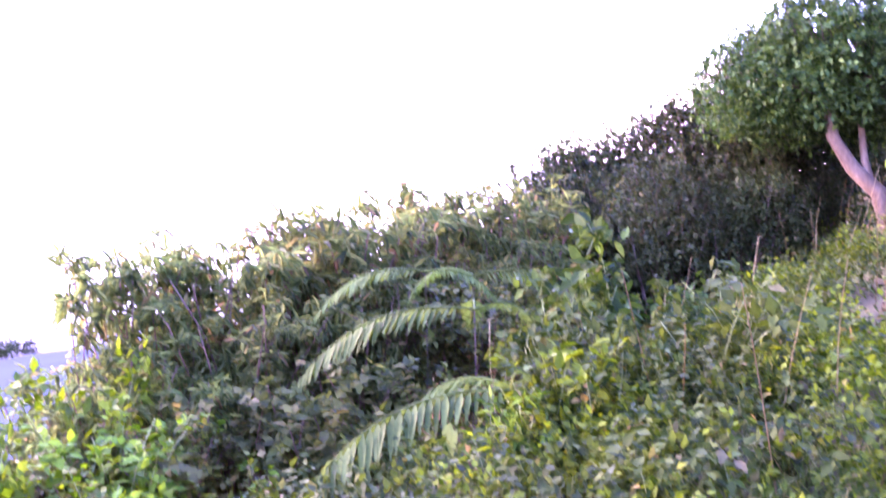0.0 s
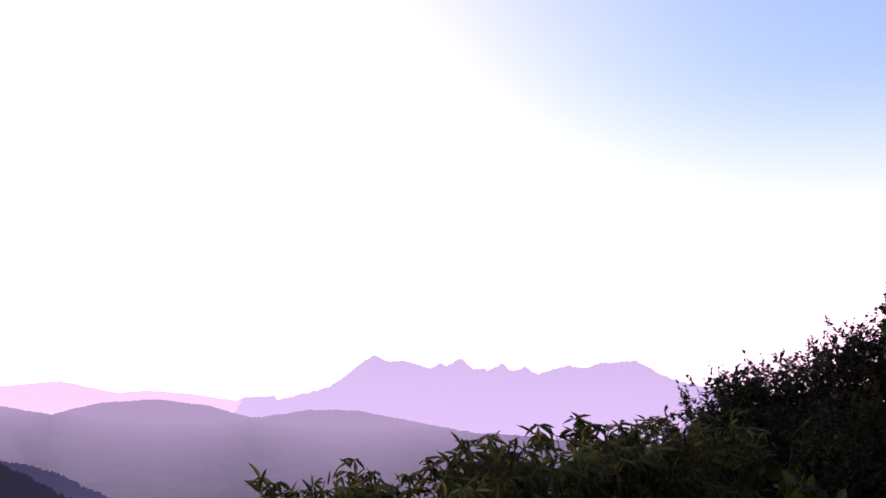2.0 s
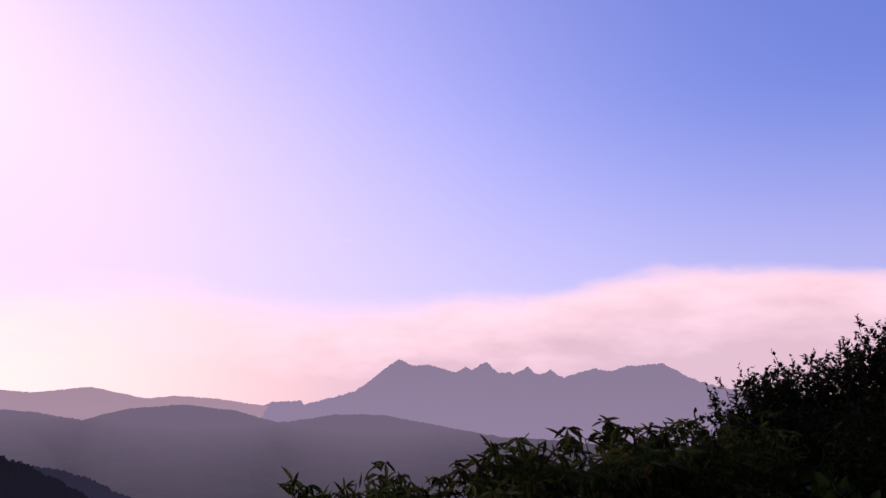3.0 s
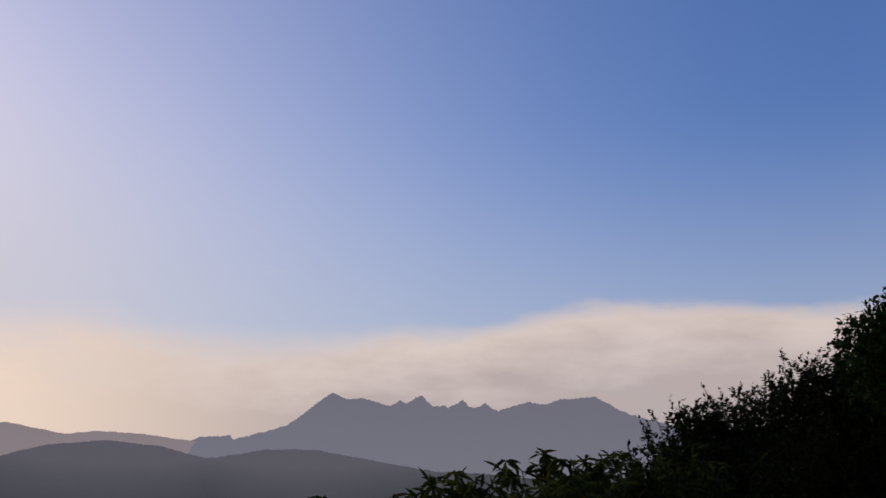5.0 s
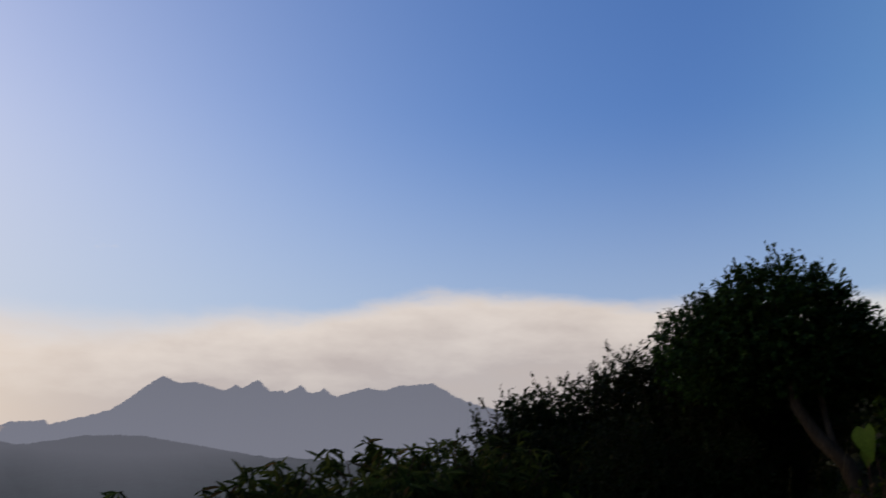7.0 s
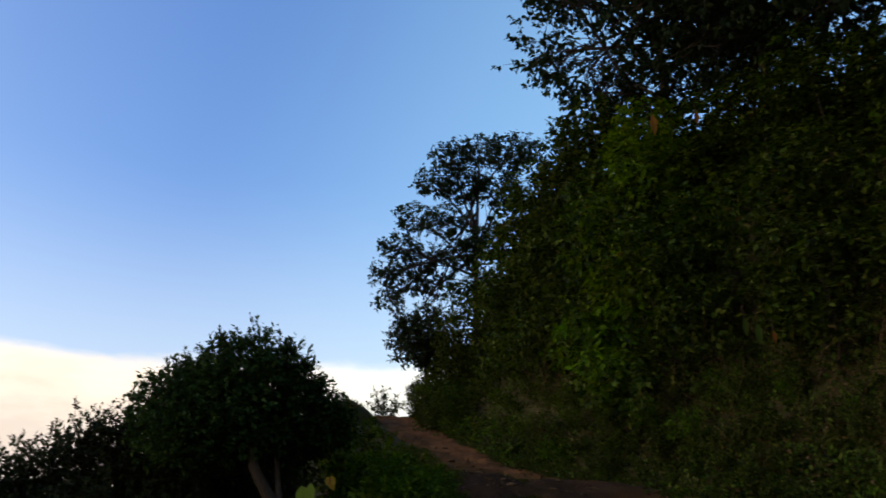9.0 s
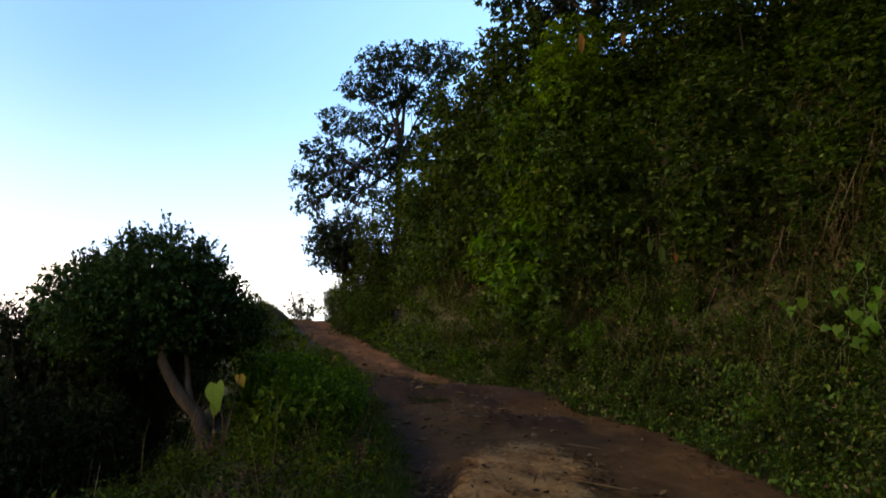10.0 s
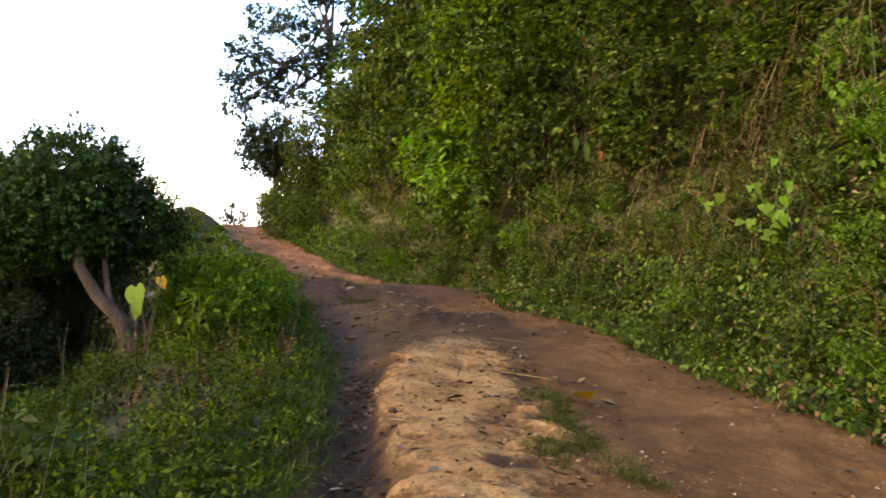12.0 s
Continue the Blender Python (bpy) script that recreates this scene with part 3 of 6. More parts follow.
def on_twigs(rng, start, way, length, per, shape, size, spread=0.9, droop=0.25, jitter=0.012, up_bias=1.0):
    """Leaves set along twigs, turned outwards and drooping a little."""
    n = len(start)
    s = rng.uniform(0.12, 1.05, (n, per))
    place = start[:, None] + way[:, None] * (length[:, None] * s)[..., None] + rng.normal(0, jitter, (n, per, 3))
    side = unit(rng.normal(0, 1, (n, per, 3)))
    side = unit(side - (side * way[:, None]).sum(-1, keepdims=True) * way[:, None])
    ahead = way[:, None] * rng.uniform(0.2, 0.9, (n, per, 1)) + side * spread
    ahead[..., 2] -= droop
    up = np.array([0, 0, up_bias]) + rng.normal(0, 0.5, (n, per, 3)) + 0.4 * way[:, None]
    return leaves(shape, place.reshape(-1, 3), ahead.reshape(-1, 3), up.reshape(-1, 3), size * rng.uniform(0.55, 1.15, n * per))


# ---- ground, track, distance ----
def steps(lo, fine_lo, fine_hi, hi, fine, growth):
    """Grid lines: fine in the middle, growing outwards."""
    mid = list(np.arange(fine_lo, fine_hi + 1e-6, fine))
    a, d = [], fine
    while (a[-1] if a else fine_lo) > lo:
        d *= growth
        a.append((a[-1] if a else fine_lo) - d)
    b, d = [], fine
    while (b[-1] if b else mid[-1]) < hi:
        d *= growth
        b.append((b[-1] if b else mid[-1]) + d)
    return np.array(a[::-1] + mid + b)


def sheet(us, vs):
    i, j = np.meshgrid(np.arange(len(us) - 1), np.arange(len(vs) - 1), indexing="ij")
    k = len(vs)
    return np.stack([i * k + j, i * k + j + 1, (i + 1) * k + j + 1, (i + 1) * k + j], -1).reshape(-1, 4)[:, ::-1]


us, vs = steps(-3500, -4, 32, 3500, 0.22, 1.16), steps(-3500, -9, 9, 3500, 0.22, 1.16)
U, V = np.meshgrid(us, vs, indexing="ij")
X, Y = xy(U, V)
ground = new("ground", mesh_from("ground", np.stack([X, Y, ground_z(X, Y)], -1).reshape(-1, 3), sheet(us, vs), SOIL))
# valley haze is painted on the ground as glow, by distance
VALLEY = haze_glow_material("valley_floor", (0.05, 0.07, 0.03), (0.014, 0.017, 0.030), 0.9)
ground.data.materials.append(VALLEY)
VALLEY_NEAR = haze_glow_material("valley_fields", (0.016, 0.028, 0.014), (0.006, 0.0085, 0.017), 0.75)
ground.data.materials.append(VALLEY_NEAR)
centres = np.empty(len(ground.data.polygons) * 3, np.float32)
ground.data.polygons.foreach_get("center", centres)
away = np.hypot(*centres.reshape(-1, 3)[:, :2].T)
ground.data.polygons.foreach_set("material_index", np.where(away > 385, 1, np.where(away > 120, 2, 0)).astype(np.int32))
tagged(ground, "brown hillside soil falling away to the valley", "ground", kind="structure")


def build_road():
    us = np.concatenate([np.arange(-40, -4, 0.8), np.arange(-4, 2.6, 0.12), np.arange(2.6, 9, 0.035), np.arange(9, 32, 0.09)])
    n = 130
    U = np.repeat(us[:, None], n, 1)
    left, right = np.interp(us, EDGE_U, EDGE_L) - 0.45, np.interp(us, EDGE_U, EDGE_R) + 0.45
    V = left[:, None] + (right - left)[:, None] * np.linspace(0, 1, n)[None]
    X, Y = xy(U, V)
    z, tan, damp, red = road_relief(U, V)
    inside = smooth(0, 0.5, np.minimum(V - left[:, None], right[:, None] - V) + 0.12 * fbm(U * 2, V * 2, 3, 5))
    Z = track_z(U) + (z + 0.03) * inside - 0.12 * (1 - inside)
    me = mesh_from("road", np.stack([X, Y, Z], -1).reshape(-1, 3), sheet(us, np.arange(n)), ROAD)
    col = me.color_attributes.new("soil", "FLOAT_COLOR", "POINT")
    col.data.foreach_set("color", np.stack([tan, damp, red, np.ones_like(tan)], -1).astype(np.float32).ravel())
    return tagged(new("road", me), "rutted red-brown dirt track climbing the hill", "dirt road", kind="structure")


build_road()


def road_z(u, v):
    return float(track_z(u) + road_relief(np.array(u), np.array(v))[0] + 0.03)


def ridge(name, profile, dist, depth, foot, material, rough, label, seed, thick=0.5):
    """A range of hills: crest heights by bearing, spurs running down to its foot."""
    az = np.arange(profile[0][0], profile[-1][0], 0.06)
    el = np.interp(az, [p[0] for p in profile], [p[1] for p in profile])
    crest = 1.5 + dist * np.tan(np.radians(el)) + dist * rough * (fbm(az * 1.9, az * 0 + 1, 4, seed) + 1.1 * fbm(az * 7, az * 0 + 3, 3, seed + 1))
    rows = 16
    s = np.concatenate([np.linspace(0, 1, rows), [1.25, 1.6]])
    A, S = np.meshgrid(az, s, indexing="ij")
    spur = fbm(A * 0.55 + 3 * S, S * 2.2, 4, seed + 5)
    down = np.where(S <= 1, S, 2 - S)
    Z = foot + (crest[:, None] - foot) * np.clip(down, 0, 1) ** 0.85 + thick * dist * 0.012 * spur * np.sin(np.pi * np.clip(down, 0, 1))
    R = dist - depth * (1 - S) + thick * depth * 0.15 * spur * np.sin(np.pi * np.clip(S, 0, 1))
    a = np.radians(A)
    verts = np.stack([R * np.sin(a), R * np.cos(a), Z], -1).reshape(-1, 3)
    ob = new(name, mesh_from(name, verts, sheet(az, s), material))
    return tagged(ob, label, "mountain", kind="structure")


# each range emits its own haze colour; on MID_HILL the glow fades downslope
FAR_MOUNTAIN = haze_glow_material("far_mountain", (0.06, 0.08, 0.06), (0.182, 0.190, 0.236), 0.86, 0.95, -60, 180)
FAR_RANGE = haze_glow_material("far_range", (0.06, 0.08, 0.06), (0.26, 0.235, 0.25), 0.88, 0.94, -60, 60)
MID_HILL = haze_glow_material("mid_hill", (0.05, 0.075, 0.045), (0.108, 0.112, 0.137), 0.95, 0.12, -112, -48)
NEAR_HILL = haze_glow_material("near_hill", (0.02, 0.034, 0.018), (0.0095, 0.0105, 0.017), 0.55, 0.85, -75, -30)
SPUR = haze_glow_material("far_spur", (0.025, 0.04, 0.022), (0.018, 0.022, 0.037), 0.75, 0.92, -80, -40)
MASSIF = [(-33, -1.6), (-27.5, -0.75), (-26, -0.35), (-25.4, -0.05), (-24.4, 0.02), (-23.5, 0.06), (-23.3, -0.22), (-22.8, -0.05), (-21.5, 0.3), (-19.8, 0.8), (-18.6, 1.75), (-17.9, 2.4),
          (-17.2, 2.95), (-16.7, 3.38), (-16.2, 3.15), (-15.6, 2.9), (-14.4, 3.02), (-13.4, 2.8), (-12.3, 2.55), (-11.7, 2.98), (-11.2, 2.8), (-10.5, 3.2), (-10.1, 3.42), (-9.7, 3.0), (-9.2, 2.6), (-8.4, 2.7),
          (-8.2, 2.55), (-7.5, 2.9), (-7.1, 3.2), (-6.7, 2.75), (-6.3, 2.6), (-5.9, 2.75), (-5.5, 3.02), (-5.0, 2.65), (-4.5, 2.45), (-3.3, 2.9), (-2.2, 3.2), (-1.0, 3.0), (0.1, 3.5), (1.4, 3.5), (2.5, 3.65), (3.6, 3.1), (4.9, 2.45),
          (6.9, 2.0), (8.4, 1.6), (14, 0.6), (30, -0.5)]
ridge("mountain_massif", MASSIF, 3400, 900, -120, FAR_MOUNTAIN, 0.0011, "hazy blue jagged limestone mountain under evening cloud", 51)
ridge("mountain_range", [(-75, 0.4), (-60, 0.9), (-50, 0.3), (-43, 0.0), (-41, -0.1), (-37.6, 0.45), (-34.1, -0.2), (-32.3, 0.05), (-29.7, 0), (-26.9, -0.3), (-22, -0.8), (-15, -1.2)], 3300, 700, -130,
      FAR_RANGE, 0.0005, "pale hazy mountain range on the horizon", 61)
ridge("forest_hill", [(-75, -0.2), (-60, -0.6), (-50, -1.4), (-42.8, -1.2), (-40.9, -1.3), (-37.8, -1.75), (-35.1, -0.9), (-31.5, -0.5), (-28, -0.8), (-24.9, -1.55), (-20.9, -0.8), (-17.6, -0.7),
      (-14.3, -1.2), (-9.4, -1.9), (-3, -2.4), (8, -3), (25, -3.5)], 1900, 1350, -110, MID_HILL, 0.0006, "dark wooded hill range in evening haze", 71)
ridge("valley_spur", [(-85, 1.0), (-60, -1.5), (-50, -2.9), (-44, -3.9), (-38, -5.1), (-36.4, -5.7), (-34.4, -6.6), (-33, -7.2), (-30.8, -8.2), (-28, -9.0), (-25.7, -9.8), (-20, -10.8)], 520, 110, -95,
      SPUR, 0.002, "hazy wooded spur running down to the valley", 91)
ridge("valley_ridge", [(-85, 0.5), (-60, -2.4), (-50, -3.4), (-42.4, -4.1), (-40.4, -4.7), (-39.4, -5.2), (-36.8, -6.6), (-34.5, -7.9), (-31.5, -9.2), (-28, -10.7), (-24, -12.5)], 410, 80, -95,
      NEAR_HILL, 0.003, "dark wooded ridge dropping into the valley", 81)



# ---- plants ----
def arc(rng, base, tip, bend=0.25, n=6):
    base, tip = np.asarray(base, float), np.asarray(tip, float)
    mid = (base + tip) / 2 + rng.normal(0, bend, 3) * np.linalg.norm(tip - base) * 0.5
    mid[2] = max(mid[2], (base[2] + tip[2]) / 2)
    t = np.linspace(0, 1, n)[:, None]
    return (1 - t) ** 2 * base + 2 * t * (1 - t) * mid + t**2 * tip


def shrub_arrays(rng, height, spread, stems, twigs, per, shape, size, stem_r=0.012, twig=0.3, up=0.5, droop=0.25, low=0.2, spread_leaf=0.9, least=0.6, flat=0.3, twig_wood=10, whorl=0):
    """Stems that arch out of one base, twigs along them, leaves along the twigs."""
    wood, start, way = [], [], []
    for _ in range(stems):
        a, r = rng.uniform(0, 2 * np.pi), spread * math.sqrt(rng.uniform(0.03, 1))
        line = arc(rng, rng.normal(0, 0.04, 3) * (1, 1, 0) - (0, 0, 0.12), (math.cos(a) * r, math.sin(a) * r, height * rng.uniform(least, 1.0) * (1 - flat * (r / spread) ** 2)))
        wood.append(tube(line, [stem_r, stem_r * 0.3], 3))
        s = rng.uniform(low, 1.0, twigs)
        p = np.stack([np.interp(s, np.linspace(0, 1, len(line)), line[:, k]) for k in range(3)], 1)
        w = rng.normal(0, 1, (twigs, 3))
        w[:, 2] = np.abs(w[:, 2]) * 0.5 + up
        start.append(p)
        way.append(unit(w))
    start, way = np.concatenate(start), np.concatenate(way)
    length = twig * rng.uniform(0.4, 1.2, len(start))
    for p, w, l in list(zip(start, way, length))[:: max(1, len(start) // twig_wood)] if twig_wood else ():
        wood.append(tube([p, p + w * l], [0.004, 0.002], 3))
    green = on_twigs(rng, start, way, length, per, shape, size, spread_leaf, droop)
    if whorl:  # a rosette of leaves at the end of each twig
        end = np.repeat(start + way * length[:, None], whorl, 0)
        ahead = rng.normal(0, 1, (len(end), 3)) * (1, 1, 0.4) + (0, 0, -0.2)
        green = join(green, leaves(shape, end, ahead, np.tile([0, 0, 1.0], (len(end), 1)) + rng.normal(0, 0.3, (len(end), 3)), size * rng.uniform(0.7, 1.15, len(end))))
    return join(*wood), green


def shrub(name, seed, label, category, group, leaf, stem, **how):
    """A shrub at the origin: stems and foliage."""
    rng = np.random.default_rng(seed)
    wood, green = shrub_arrays(rng, **how)
    ob = empty(name, 0, 0, 0, label, category, group)
    child("branchwork", mesh_from("branchwork", *wood, stem), ob)["kind"] = "stuff"
    child("foliage", mesh_from("foliage", *green, leaf), ob)
    return ob


def crown_arrays(rng, blobs, twigs, per, shape, size, twig=0.25, up=0.45, shell=0.5, droop=0.1, spread_leaf=0.9):
    """Twigs through rounded masses, denser to their outside, with leaves on them."""
    vol = np.array([b[3] * b[4] * b[5] for b in blobs]) ** (2 / 3)
    start, way = [], []
    for b, share in zip(blobs, vol / vol.sum()):
        n = max(8, int(twigs * share))
        d = unit(rng.normal(0, 1, (n, 3)))
        r = rng.uniform(shell**3, 1, n) ** (1 / 3) * (1 + 0.14 * fbm(d[:, 0] * 2.5 + b[0], d[:, 1] * 2.5 + d[:, 2] * 2, 3, b[2]))
        start.append(np.array(b[:3]) + d * r[:, None] * np.array(b[3:6]))
        w = d + rng.normal(0, 0.45, (n, 3))
        w[:, 2] += up
        way.append(unit(w))
    start, way = np.concatenate(start), np.concatenate(way)
    return start, way, on_twigs(rng, start, way, twig * rng.uniform(0.4, 1.25, len(start)), per, shape, size, spread_leaf, droop)


def sprigs(rng, start, way, count, length, size, shape):
    """Upright leafy shoots that stand out of a crown's upper side."""
    top = np.argsort(-(start[:, 2] + rng.normal(0, 0.12, len(start)) + 0.35 * way[:, 2]))[: count * 5]
    pick = rng.choice(top, count, replace=False)
    w = unit(way[pick] * (0.8, 0.8, 0.3) + (0, 0, 0.75) + rng.normal(0, 0.15, (count, 3)))
    l = length * rng.uniform(0.5, 1.2, count)
    wood = [tube([p - v * 0.1, p + v * k * 0.5, p + v * k], [0.004, 0.002], 3) for p, v, k in zip(start[pick], w, l)]
    return wood, on_twigs(rng, start[pick], w, l, 17, shape, size, 0.5, -0.25, 0.004)


def settle(ob, x, y, turn=0.0, size=1.0, sink=0.0, z=None, tilt=0.0):
    """Pose of a plant on the ground."""
    if z is None:
        z = float(ground_z(x, y))
    return pose(x, y, z - sink, tilt, 0, turn) @ Matrix.Diagonal((size, size, size, 1))


def scatter(template, spots):
    """Copies of a plant at poses; the template itself takes the first."""
    for n, m in enumerate(spots):
        if n:
            loc, rot, sc = m.decompose()
            c = copy_thing(template, Matrix.LocRotScale(loc, rot, None))
            c.scale = sc
    template.matrix_basis = spots[0]


def stuff(name, templates, spots, label, category):
    """One joined object of copies of several plants: spots holds a list of poses for each template."""
    vs, fs, ms, mats, n = [], [], [], [], 0
    for ob, poses in zip(templates, spots):
        for c in ob.children:
            me = c.data
            v, f = np.empty(len(me.vertices) * 3, np.float32), np.empty(len(me.polygons) * 3, np.int32)
            me.vertices.foreach_get("co", v)
            me.loops.foreach_get("vertex_index", f)
            v, f = v.reshape(-1, 3), f.reshape(-1, 3)
            if me.materials[0] not in mats:
                mats.append(me.materials[0])
            for m in poses:
                a = np.array(m)
                vs.append(v @ a[:3, :3].T + a[:3, 3])
                fs.append(f + n)
                ms.append(np.full(len(f), mats.index(me.materials[0]), np.int32))
                n += len(v)
    me = mesh_from(name, np.concatenate(vs), np.concatenate(fs), mats[0])
    for m in mats[1:]:
        me.materials.append(m)
    me.polygons.foreach_set("material_index", np.concatenate(ms))
    return tagged(new(name, me), label, category, kind="stuff")


def small_tree():
    rng = np.random.default_rng(11)
    x, y = 3.57, 6.64
    z = float(ground_z(x, y))
    ob = empty("roadside_tree", x, y, z, "small round-crowned tree with pale twisted trunk beside track", "tree")
    c = np.array([-0.22, 0.6, 2.44 - z])
    trunk = np.array([[0, 0, -0.25], [-0.02, 0.0, 0.1], [-0.08, 0.04, 0.32], [-0.24, 0.11, 0.50], [-0.37, 0.18, 0.74], [-0.36, 0.3, 1.1], [-0.2, 0.42, 1.5]])
    fork = np.array([[-0.12, 0.06, 0.36], [-0.16, 0.1, 0.55], [-0.15, 0.2, 0.85], [0.0, 0.35, 1.2], [0.2, 0.5, 1.6]])
    bole = child("trunk", mesh_from("trunk", *tube(trunk, [0.085, 0.07, 0.06, 0.054, 0.048, 0.036, 0.025], 9), BARK), ob, "pale twisted trunk")
    child("limb", mesh_from("limb", *tube(fork, [0.036, 0.028, 0.023, 0.02, 0.016], 8), BARK), bole)
    blobs = [(c[0], c[1], c[2] - 0.02, 0.75, 0.75, 0.52), (c[0] + 0.45, c[1] - 0.1, c[2] - 0.12, 0.5, 0.55, 0.36), (c[0] - 0.45, c[1] + 0.1, c[2] - 0.08, 0.6, 0.55, 0.45),
             (c[0] - 0.1, c[1] - 0.15, c[2] + 0.24, 0.55, 0.55, 0.38), (c[0] + 0.2, c[1] - 0.35, c[2] - 0.16, 0.5, 0.4, 0.26), (c[0] - 0.35, c[1] - 0.25, c[2] - 0.18, 0.5, 0.4, 0.28)]
    start, way, green = crown_arrays(rng, blobs, 4600, 9, OVAL_SMALL, 0.056, 0.13, 0.5, 0.45)
    shoots, more = sprigs(rng, start, way, 190, 0.2, 0.046, OVAL_SMALL)
    green = join(green, more)
    wood = shoots + [tube(arc(rng, trunk[5] if rng.random() < 0.5 else fork[3], p, 0.2, 5), [0.018, 0.004], 4) for p in start[::60]]
    child("branchwork", mesh_from("branchwork", *join(*wood), BARK_DARK), ob)["kind"] = "stuff"
    child("crown", mesh_from("crown", *green, L_TREE), ob)


small_tree()


def hedge_bush(name, seed, w, h, label, twigs=2300, leaf=0.068, shoot=190):
    """A dense dark bush, uneven, with upright sprigs at its top."""
    rng = np.random.default_rng(seed)
    ob = empty(name, 0, 0, 0, label, "bush", "dark bushes below the track")
    blobs = [(rng.uniform(-0.35, 0.35) * w, rng.uniform(-0.35, 0.35) * w, h * rng.uniform(0.25, 0.72), w * rng.uniform(0.4, 0.62), w * rng.uniform(0.4, 0.62), h * rng.uniform(0.22, 0.34)) for _ in range(7)]
    blobs.append((0, 0, h * 0.4, w * 0.7, w * 0.7, h * 0.42))
    start, way, green = crown_arrays(rng, blobs, twigs, 7, OVAL_SMALL, leaf, leaf * 1.7, 0.6, 0.45)
    shoots, more = sprigs(rng, start, way, shoot, leaf * 3, leaf * 0.62, OVAL_SMALL)
    green = join(green, more)
    wood = shoots + [tube(arc(rng, (0, 0, -0.2), p, 0.2, 5), [0.022, 0.004], 4) for p in start[::50]]
    child("branchwork", mesh_from("branchwork", *join(*wood), BARK_DARK), ob)["kind"] = "stuff"
    child("foliage", mesh_from("foliage", *green, L_HEDGE), ob)
    return ob


def at_bearing(az, d):
    return 0.05 + d * math.sin(radians(az)), 0.6 + d * math.cos(radians(az))


HEDGE = [  # bearing, distance, height of the top over the eye's level 1.55, variant
    (20.6, 8.3, 1.28, 0), (23.5, 8.9, 1.4, 1), (17.6, 8.7, 0.85, 2), (14.8, 9.2, 0.55, 0), (11.6, 9.0, 0.45, 1), (10.3, 8.4, 0.45, 2), (7.6, 9.0, -0.2, 0),
    (26.5, 9.6, 1.1, 2), (22.0, 7.5, 0.3, 0), (25.5, 8.2, 0.2, 1), (13.0, 7.9, 0.05, 2), (29.5, 10.5, 0.7, 0), (17.5, 7.4, 0.15, 1), (3.5, 9.2, -0.5, 1)]
bushes = [hedge_bush("dark_bush", 100 + k, 1.15, 2.5, "dense dark green bush on the slope below the track") for k in range(3)]
spots = {0: [], 1: [], 2: []}
for n, (az, d, top, k) in enumerate(HEDGE):
    x, y = at_bearing(az, d)
    z = 1.55 + top - 2.35
    g = float(ground_z(x, y))
    size = (1.55 + top - g) / 2.35
    spots[k].append(pose(x, y, g, 0, 0, 77 * n) @ Matrix.Diagonal((min(size, 1.0), min(size, 1.0), size, 1)))
for k in range(3):
    scatter(bushes[k], spots[k])

# shrubs with long narrow leaves, their tops against the sky
lance = [shrub("long_leaved_shrub", 200 + k, "tall shrub with long narrow drooping green leaves", "shrub", "long-leaved shrubs on the slope", L_LANCE, STEM_RED,
               height=2.2, spread=0.85, stems=15, twigs=14, per=6, whorl=6, shape=LANCE, size=0.13, stem_r=0.016, twig=0.22, up=0.35, droop=0.45, low=0.48, spread_leaf=1.0, least=0.86, flat=0.08) for k in range(3)]
LANCE_SPOTS = [(-18.4, 5.0, -0.40), (-15.5, 5.3, -0.38), (-12.5, 5.6, -0.36), (-8.0, 5.8, -0.22), (-4.5, 6.0, -0.14), (-1.8, 6.2, -0.04), (1.8, 6.9, -0.14), (5.2, 7.2, 0.0), (-25.5, 4.6, -1.1), (-31, 4.2, -1.3),
               (-12.0, 4.6, -0.65), (-18, 4.2, -0.9), (-5.5, 4.9, -0.55), (1.5, 5.6, -0.5), (6.5, 6.2, -0.35), (-24, 3.7, -1.15), (8.0, 7.4, 0.05)]
spots = {0: [], 1: [], 2: []}
for n, (az, d, top) in enumerate(LANCE_SPOTS):
    x, y = at_bearing(az, d)
    g = float(ground_z(x, y))
    size = (1.55 + top - g) / 2.15
    wide = size * (0.62 if n == 0 else 0.9)
    spots[n % 3].append(pose(x, y, g, 0, 0, 131 * n) @ Matrix.Diagonal((wide, wide, size, 1)))
for k in range(3):
    scatter(lance[k], spots[k])

# low olive shrubs between them
olive = [shrub("olive_shrub", 240 + k, "bushy shrub with small yellowish olive leaves", "shrub", "olive shrubs on the slope", L_OLIVE, STEM_RED,
               height=1.6, spread=0.8, stems=14, twigs=13, per=9, shape=OVAL_SMALL, size=0.09, stem_r=0.009, twig=0.26, up=0.4, droop=0.25, low=0.3, least=0.65) for k in range(2)]
spots = [[], []]
for n, (az, d, top) in enumerate([(-19, 5.4, -0.75), (-15, 4.9, -0.65), (-10, 5.2, -0.5), (-3.5, 5.3, -0.45), (-29, 3.9, -1.1), (-20, 3.5, -1.15), (-11, 3.9, -0.95), (-5, 4.3, -0.8), (2.5, 5.2, -0.55), (-33, 5.2, -1.35), (7, 5.4, -0.5)]):
    x, y = at_bearing(az, d)
    g = float(ground_z(x, y))
    spots[n % 2].append(pose(x, y, g, 0, 0, 97 * n) @ Matrix.Diagonal((0.85, 0.85, max(0.5, (1.55 + top - g) / 1.6), 1)))
for k in range(2):
    scatter(olive[k], spots[k])

fresh = shrub("fresh_shrub", 260, "bushy shrub with bright yellow-green leaves", "shrub", "fresh shrubs on the slope", L_LUSH, STEM_GREEN,
              height=1.5, spread=0.75, stems=14, twigs=13, per=9, shape=OVAL_SMALL, size=0.085, stem_r=0.008, twig=0.25, up=0.4, droop=0.2, low=0.3, least=0.65)
spots = []
